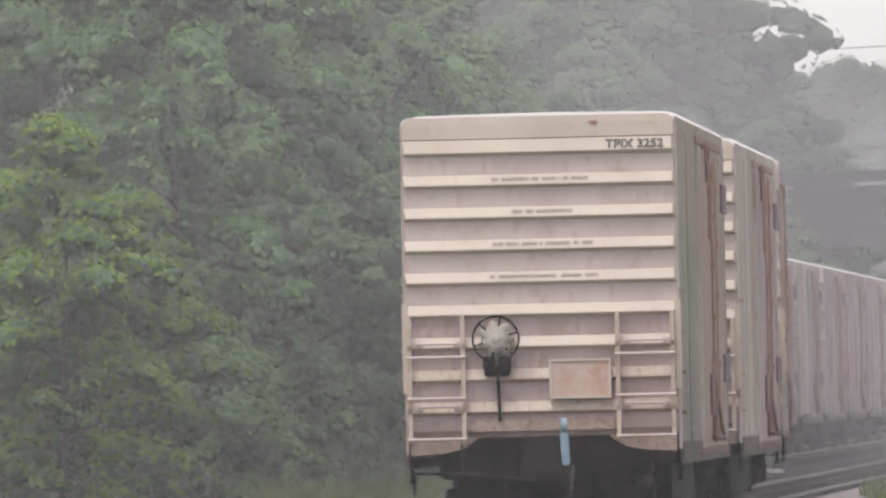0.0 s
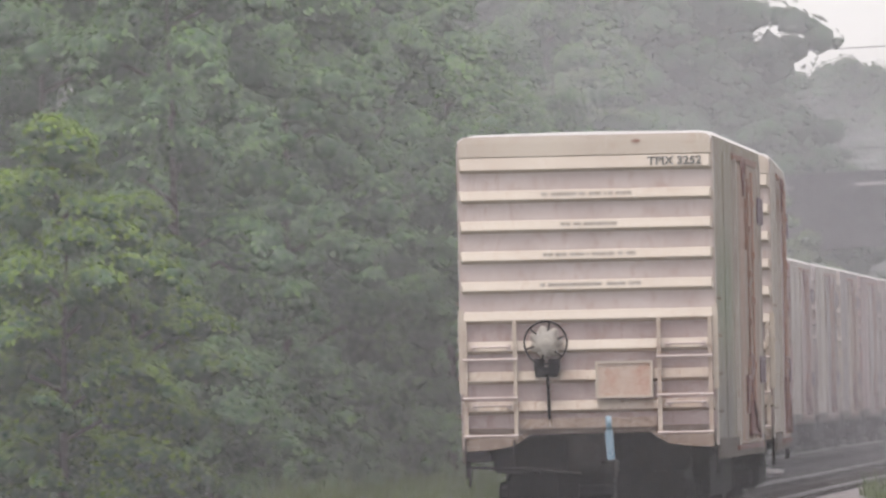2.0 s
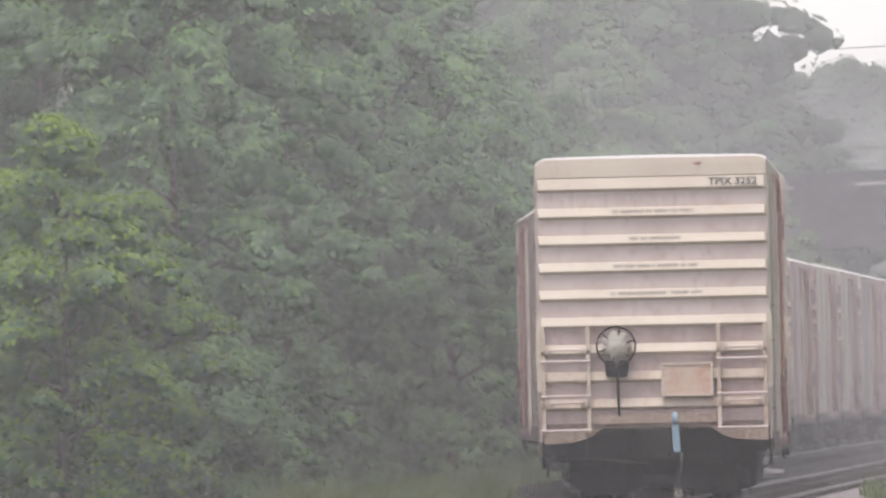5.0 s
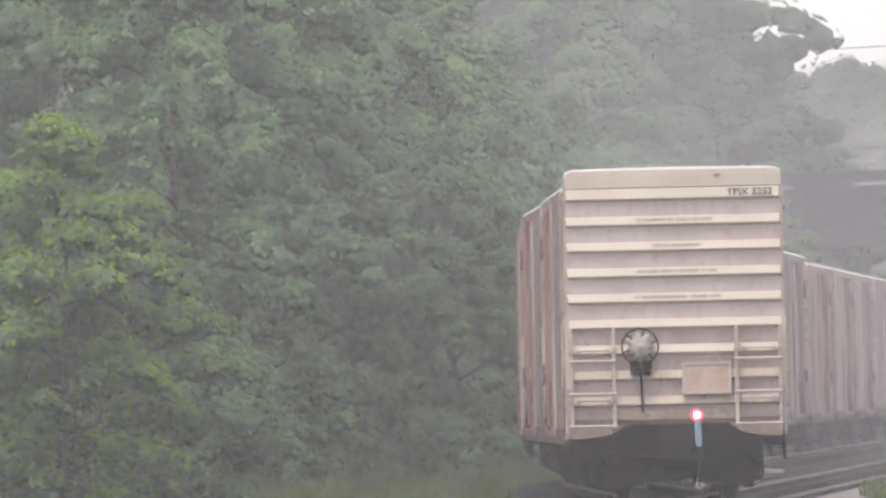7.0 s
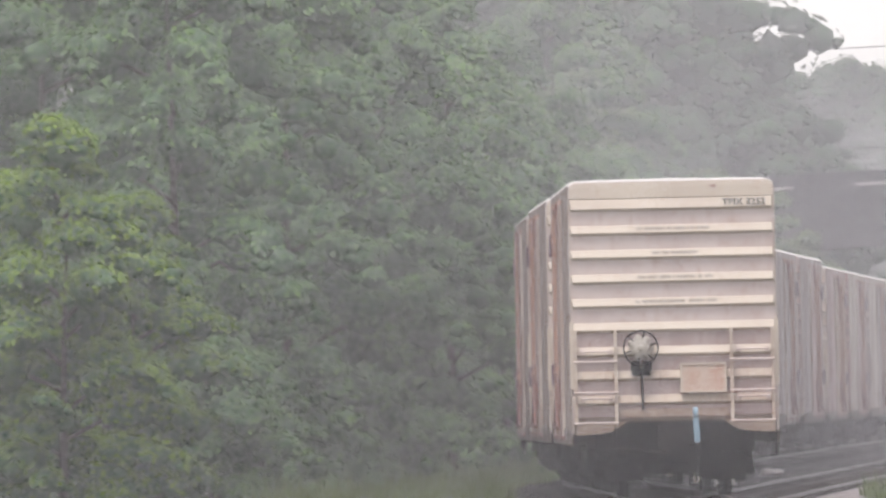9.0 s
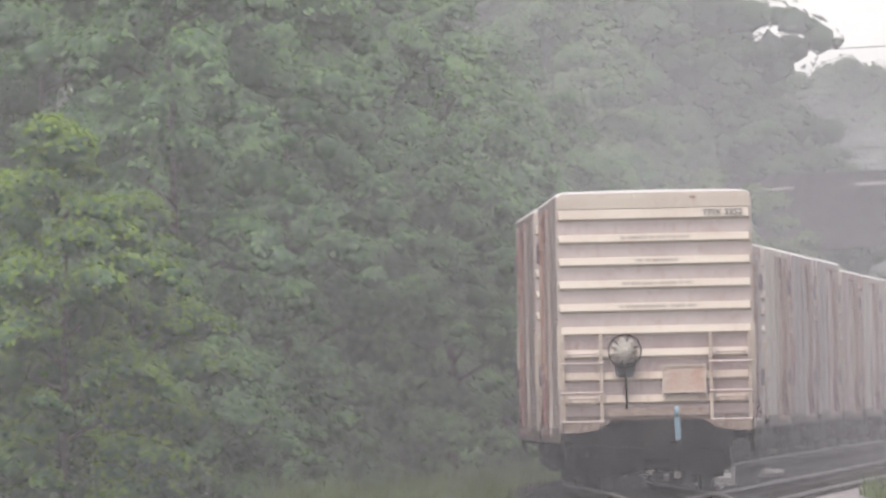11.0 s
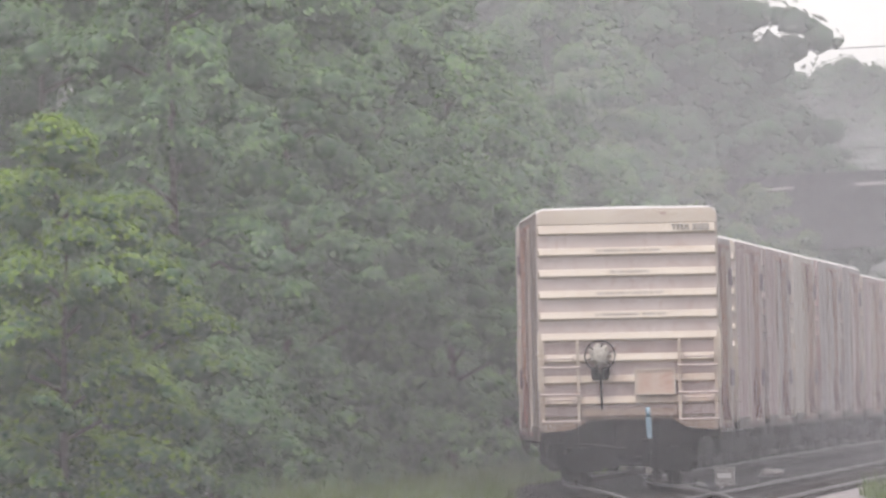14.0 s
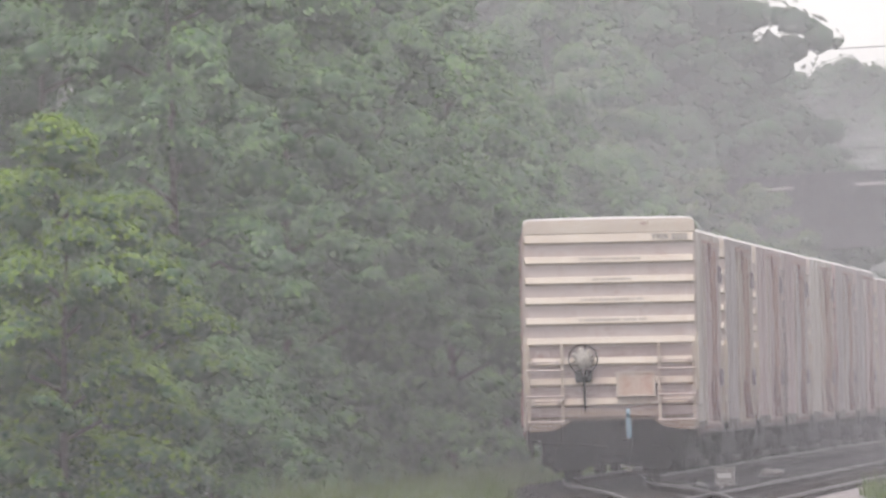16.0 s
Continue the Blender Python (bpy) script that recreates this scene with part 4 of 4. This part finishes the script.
# the wall of trees on the left, front to back
for kind, y, px, scale, turn in (
        ("bright", 232, -680, 1.12, 0), ("bright", 236, -545, 0.92, 100), ("bright", 240, -770, 1.0, 220), ("bright", 234, -610, 0.62, 300),
        ("feathery", 278, -650, 1.0, 90), ("bush", 244, -420, 1.0, 30), ("bush", 247, -480, 1.2, 330), ("bush", 250, -330, 0.9, 200), ("bush", 268, -275, 0.9, 120), ("bush", 280, -185, 0.9, 300),
        ("bush", 294, -80, 0.9, 60), ("bush", 312, 10, 0.9, 10), ("bush", 330, 80, 0.9, 200), ("bush", 350, 160, 0.9, 100),
        ("feathery", 252, -470, 0.95, 0), ("broad", 258, -700, 1.0, 40), ("feathery", 264, -610, 0.95, 280), ("feathery", 268, -280, 0.9, 130), ("broad", 276, -480, 1.0, 210),
        ("feathery", 286, -120, 0.9, 260), ("broad", 296, -300, 1.0, 330), ("feathery", 304, 10, 0.85, 70), ("broad", 318, -120, 1.0, 180),
        ("feathery", 326, 105, 0.82, 20), ("broad", 340, -60, 1.0, 100), ("feathery", 352, 215, 0.76, 240), ("broad", 372, 290, 0.62, 300),
        ("feathery", 385, 320, 0.66, 150), ("feathery", 402, 395, 0.60, 200), ("broad", 360, 120, 0.85, 0), ("bush", 400, 350, 1.6, 0), ("bush", 420, 420, 1.8, 90),
        ("pale", 440, 470, 1.08, 30), ("pale", 452, 570, 1.04, 120), ("pale", 436, 400, 0.95, 190), ("pale", 460, 380, 1.15, 60), ("feathery", 428, 335, 0.66, 310), ("pale", 455, 632, 0.86, 290), ("pale", 462, 670, 0.55, 20)):
    plant(kind, y, px, scale, turn)
# bigger trees far behind, up to and past the overpass
for kind, y, px, scale, turn in (
        ("broad", 430, 190, 1.12, 150), ("feathery", 455, 265, 1.2, 40), ("far", 505, 230, 1.0, 0), ("far", 520, 350, 1.2, 130), ("far", 640, 380, 1.2, 200), ("far", 530, 590, 0.66, 60), ("far", 500, -30, 1.0, 80), ("far", 480, -680, 1.0, 160),
        ("far", 515, 500, 0.72, 290), ("far", 560, 330, 0.9, 20),
        ("far", 545, 425, 0.95, 130), ("far", 548, 512, 0.83, 200), ("far", 550, 655, 0.62, 120), ("far", 470, -300, 1.0, 20), ("far", 485, -480, 1.0, 250), ("far", 490, -160, 1.05, 330), ("far", 476, 90, 1.0, 110), ("far", 820, 660, 1.02, 250), ("far", 828, 712, 1.08, 180), ("far", 840, 760, 1.07, 40), ("far", 810, 850, 1.0, 310), ("far", 830, 930, 1.15, 100)):
    plant(kind, y, px, scale, turn)


# grass along the left shoulder
g = np.random.default_rng(5)
N = 50000
y = 228 + 130 * g.uniform(0, 1, N) ** 1.4
sx = np.array([siding_x(v) for v in np.arange(220, 365, 1.0)])
base = np.interp(y, np.arange(220, 365, 1.0), sx) - 2.2 - 4.2 * g.uniform(0, 1, N) ** 1.2
h = g.uniform(0.22, 0.75, N) * (0.6 + 0.8 * g.uniform(0, 1, N))
h *= 0.55 + 0.75 * (0.5 + 0.5 * np.sin(base * 2.1 + 3 * np.sin(y * 0.35)) * np.cos(y * 0.9 + base))
a = g.uniform(0, 6.28, N)
w = g.uniform(0.010, 0.022, N)
P = np.stack([base, y, np.full(N, -0.66)], axis=1)
S = np.stack([np.cos(a) * w, np.sin(a) * w, np.zeros(N)], axis=1)
L = np.stack([np.cos(a + 1) * h * 0.35, np.sin(a + 1) * h * 0.35, h], axis=1)
V = np.stack([P - S, P + S, P + L * 0.6 + S * 0.8, P + L], axis=1).reshape(-1, 3)
M = 9000
y2 = 225 + 110 * g.uniform(0, 1, M)
x2 = np.array([main_x(v) for v in y2]) + 1.45 + 1.6 * g.uniform(0, 1, M)
P2 = np.stack([x2, y2, -0.14 - 0.6 * np.clip(x2 - np.array([main_x(v) for v in y2]) - 1.45, 0, 0.8)], axis=1)
k = g.integers(0, N, M)
V2 = np.stack([P2 - S[k], P2 + S[k], P2 + L[k] * 0.3 + S[k], P2 + L[k] * 0.5], axis=1).reshape(-1, 3)
V = np.concatenate([V, V2])
q = np.arange(N + M)[:, None] * 4
F = np.concatenate([q + [0, 1, 2], q + [0, 2, 3]])
tagged(new("grass", mesh_of("grass", V, F, GRASS_BLADE)), "long wet green grass on the bank", "grass", kind="stuff")

# ---- overpass ----
BRIDGE_Y = 480.0
bridge = thing("overpass", "dark steel girder road overpass with pale concrete edge", "bridge",
               at=pose(14.6, BRIDGE_Y, 8.74, 0, -2.0, 0))
part("deck", boxed(-9, 40, 0.1, 9, -1.58, -1.33), CONCRETE, bridge, "stained concrete deck")
for yy in (0.0, 9.0):
    # girder deepened so its dark web stands in for shade under the deck
    girder = part("girder", boxed(-9, 40, yy, yy + 0.06, -2.45, -0.05), GIRDER, bridge, "dark steel girder, deepened to stand in for the shade below")
    for z in (-2.50, -0.049):
        part("flange", boxed(-9, 40, yy - 0.2, yy + 0.25, z, z + 0.049), GIRDER, girder)
for x0, x1, mat in ((-9, -3.95, GIRDER), (-3.93, -2.9, PALE_CONCRETE), (-2.88, -0.85, GIRDER), (-0.83, 0.9, PALE_CONCRETE),
                    (0.92, 6, GIRDER), (6.02, 12, PALE_CONCRETE), (12.02, 24, CONCRETE), (24.02, 40, CONCRETE)):
    part("fascia_panel", boxed(x0, x1, -0.16, -0.004, -0.50, -0.40), mat, bridge)
for i in range(24):
    part("web_stiffener", boxed(-8.5 + 2 * i, -8.46 + 2 * i, -0.14, -0.002, -2.44, -0.52), GIRDER, bridge)
part("abutment", boxed(-9, -3.4, 0.5, 8.5, -9.4, -2.51), CONCRETE, bridge, "stained concrete abutment")
part("approach", boxed(-150, -9.01, -0.5, 9.5, -12.0, -1.33), GROUND, bridge, "grassy road embankment")
part("pier", boxed(6.0, 7.2, 0.5, 8.5, -9.6, -2.51), CONCRETE, bridge, "dark concrete pier")


def road_car(paint, label, tall=1.45):
    """A car seen from the side, nose towards +x, wheels on z = 0."""
    car = thing("car", label, "car", "cars on the overpass")
    prof = [(-2.2, 0.35), (-2.25, 0.75), (-2.05, 0.98), (-1.75, 1.02), (-1.0, tall - 0.02), (0.2, tall), (0.95, 1.0), (2.0, 0.85), (2.25, 0.6), (2.2, 0.35)]
    bm = bmesh.new()
    rings = [[bm.verts.new((x, s * (0.88 if z < 1.03 else 0.68), z)) for x, z in prof] for s in (-1, 1)]
    bm.faces.new(rings[0])
    bm.faces.new(rings[1][::-1])
    for i in range(len(prof)):
        j = (i + 1) % len(prof)
        bm.faces.new((rings[0][i], rings[0][j], rings[1][j], rings[1][i]))
    part("body", bm, paint, car, "", 0.04)
    for s in (-1, 1):
        bm = bmesh.new()
        v = [bm.verts.new((x, s * yv, z)) for x, yv, z in ((-1.5, 0.845, 1.06), (0.75, 0.845, 1.06), (0.15, 0.72, tall - 0.1), (-0.95, 0.72, tall - 0.1))]
        bm.faces.new(v)
        ret = bmesh.ops.extrude_face_region(bm, geom=bm.faces[:])
        bmesh.ops.translate(bm, verts=[q for q in ret["geom"] if isinstance(q, bmesh.types.BMVert)], vec=(0, s * 0.02, 0))
        part("side_window", bm, GLASS, car)
    for x in (-1.4, 1.4):
        for s in (-1, 1):
            bm = bmesh.new()
            lathe(bm, [(s * 0.7, 0.2), (s * 0.7, 0.32), (s * 0.9, 0.32), (s * 0.9, 0.19)], "y", 18, (x, 0, 0.32))
            wheel = part("wheel", bm, RUBBER, car)
            bm = bmesh.new()
            lathe(bm, [(s * 0.88, 0.18), (s * 0.91, 0.16), (s * 0.905, 0.03)], "y", 14, (x, 0, 0.32))
            part("rim", bm, BARE, wheel)
    return car


ROAD_CARS = [(road_car(SILVER_CAR, "silver-grey car crossing the overpass"), 13.2, 1470),
             (road_car(WHITE_CAR, "white car crossing the overpass"), 13.6, 1498),
             (road_car(SILVER_CAR, "grey car driving over the overpass", 1.6), 15.6, 1515)]

# ---- cables over the line ----
for (x0, y0, z0), (x1, y1, z1), sag in (((8, 620, 15.9), (40, 560, 16.5), 0.5), ((16, 560, 10.8), (40, 560, 11.0), 0.2)):
    bm = bmesh.new()
    pts = [(x0 + (x1 - x0) * k / 12, y0 + (y1 - y0) * k / 12, z0 + (z1 - z0) * k / 12 - sag * 4 * (k / 12) * (1 - k / 12)) for k in range(13)]
    tube(bm, pts, 0.024, 5)
    mesh_thing("overhead_cable", bm, RUBBER, "thin black overhead utility cable", "cable", "overhead cables")


# ---- haze: added hair-thin pale threads along the line, standing in for mist ----
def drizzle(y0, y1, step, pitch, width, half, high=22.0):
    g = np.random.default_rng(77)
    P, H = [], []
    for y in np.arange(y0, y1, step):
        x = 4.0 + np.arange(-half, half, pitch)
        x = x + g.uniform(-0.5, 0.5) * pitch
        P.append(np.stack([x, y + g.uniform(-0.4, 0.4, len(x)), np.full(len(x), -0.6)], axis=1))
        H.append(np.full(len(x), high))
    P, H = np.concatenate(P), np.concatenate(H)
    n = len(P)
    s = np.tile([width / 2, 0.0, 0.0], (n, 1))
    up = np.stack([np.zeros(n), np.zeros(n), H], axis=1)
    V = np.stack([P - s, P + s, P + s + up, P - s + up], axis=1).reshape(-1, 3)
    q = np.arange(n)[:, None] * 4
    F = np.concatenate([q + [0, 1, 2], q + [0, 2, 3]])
    tagged(new("drizzle", mesh_of("drizzle", V, F, HAZE_THREAD)), "hair-thin pale threads standing in for haze", "rain", kind="stuff")


# thread widths and heights tuned band by band to the camera's view
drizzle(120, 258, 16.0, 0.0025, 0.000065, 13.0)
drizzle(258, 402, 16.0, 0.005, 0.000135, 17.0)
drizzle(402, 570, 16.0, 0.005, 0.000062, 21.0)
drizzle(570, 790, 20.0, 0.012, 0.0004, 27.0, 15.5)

# ---- trackside equipment ----
def cabinet(x, y, s, label):
    ob = thing("trackside_cabinet", label, "junction box", "trackside boxes", at=pose(x, y, -0.235, 0, 0, -4))
    part("case", boxed(-0.17 * s, 0.17 * s, -0.14 * s, 0.14 * s, 0.0, 0.30 * s), BOXGREY, ob, "", 0.012)
    part("lid", boxed(-0.19 * s, 0.19 * s, -0.16 * s, 0.16 * s, 0.302 * s, 0.34 * s), STONE, ob, "pale lid", 0.01)
    part("nameplate", boxed(-0.12 * s, 0.12 * s, -0.155 * s, -0.142 * s, 0.15 * s, 0.235 * s), ROOF_PAINT, ob)
    part("foot", boxed(-0.2 * s, 0.2 * s, -0.17 * s, 0.17 * s, -0.06, -0.002), CONCRETE, ob)
    return ob


cabinet(5.17, 269.0, 1.08, "small grey metal junction box with pale lid between the tracks")


def rock(x, y, z, r, seed):
    bm = bmesh.new()
    bmesh.ops.create_icosphere(bm, subdivisions=2, radius=r)
    for v in bm.verts:
        v.co *= 1 + 0.45 * noise.noise(v.co * 2.2 / r + Vector((seed, 0, 0)))
        v.co.z *= 0.65
    bmesh.ops.translate(bm, verts=bm.verts, vec=(x, y, z))
    mesh_thing("rock", bm, STONE, "pale rough stone lying beside the rails", "rock", "stones by the track")


random.seed(31)
for x, y, r in ((4.62, 265, 0.11), (4.35, 262, 0.07), (4.9, 258, 0.06), (3.9, 250, 0.05), (6.58, 297, 0.16), (6.80, 297.5, 0.12), (6.7, 296, 0.08)):
    rock(x, y, -0.16, r, x)

# ---- ties under the rails ----
def tie_mesh():
    bm = bmesh.new()
    box(bm, -1.3, 1.3, -0.11, 0.11, -0.34, -0.172)
    return finish(bm, "tie", TIE, 0.012)


TIE_MESH = tie_mesh()
for track, fx, y0, y1 in ((TRACK_A, siding_x, 232, 312), (TRACK_B, main_x, 215, 312)):
    y = y0
    while y < y1:
        ob = new("tie", TIE_MESH)
        ob.parent = track
        ob.matrix_basis = pose(fx(y), y, random.uniform(-0.006, 0.006), 0, 0, -math.degrees(math.atan(fx(y + 0.5) - fx(y - 0.5))) + random.uniform(-1, 1))
        y += 0.53


# ---- what moves ----
def motions():
    for k, car in enumerate(CARS):
        walk(car, [(t, car_pose(k, t)) for t in range(17)])
    walk(DEVICE, [(t, car_pose(0, t) @ DEVICE_AT) for t in range(17)])
    for ob in WHEELSETS:
        y = ob.location.y
        step = SPEED * 0.1 / 0.42
        walk(ob, [(t / 10, pose(0, y, 0.415, -math.degrees(step) * t)) for t in range(161)])
    # the flasher turns to the rear for a fifth of a second in every second and a half
    rows = [(0.0, pose(0, 0.0, 1.24, 0, 0, 95))]
    for on in (29, 74, 119, 164, 209, 254, 301, 347, 392, 437):
        for step, turn in ((-2, 95), (-1, 50), (0, 0), (7, 0), (8, 50), (9, 95)):
            rows.append(((on + step) / 30, pose(0, 0.0, 1.24, 0, 0, turn)))
    rows.append((16.0, pose(0, 0.0, 1.24, 0, 0, 95)))
    walk(DRUM, rows)
    deck = bridge.matrix_basis
    for car, t0, px in ROAD_CARS:
        at = (px - 784 + 2) * (BRIDGE_Y + 2) / 25490.0 - 14.6
        walk(car, [(t, deck @ pose(at + 9.6 * (t - t0), 2.5, -1.325)) for t in (0.0, t0, 16.0)])


motions()
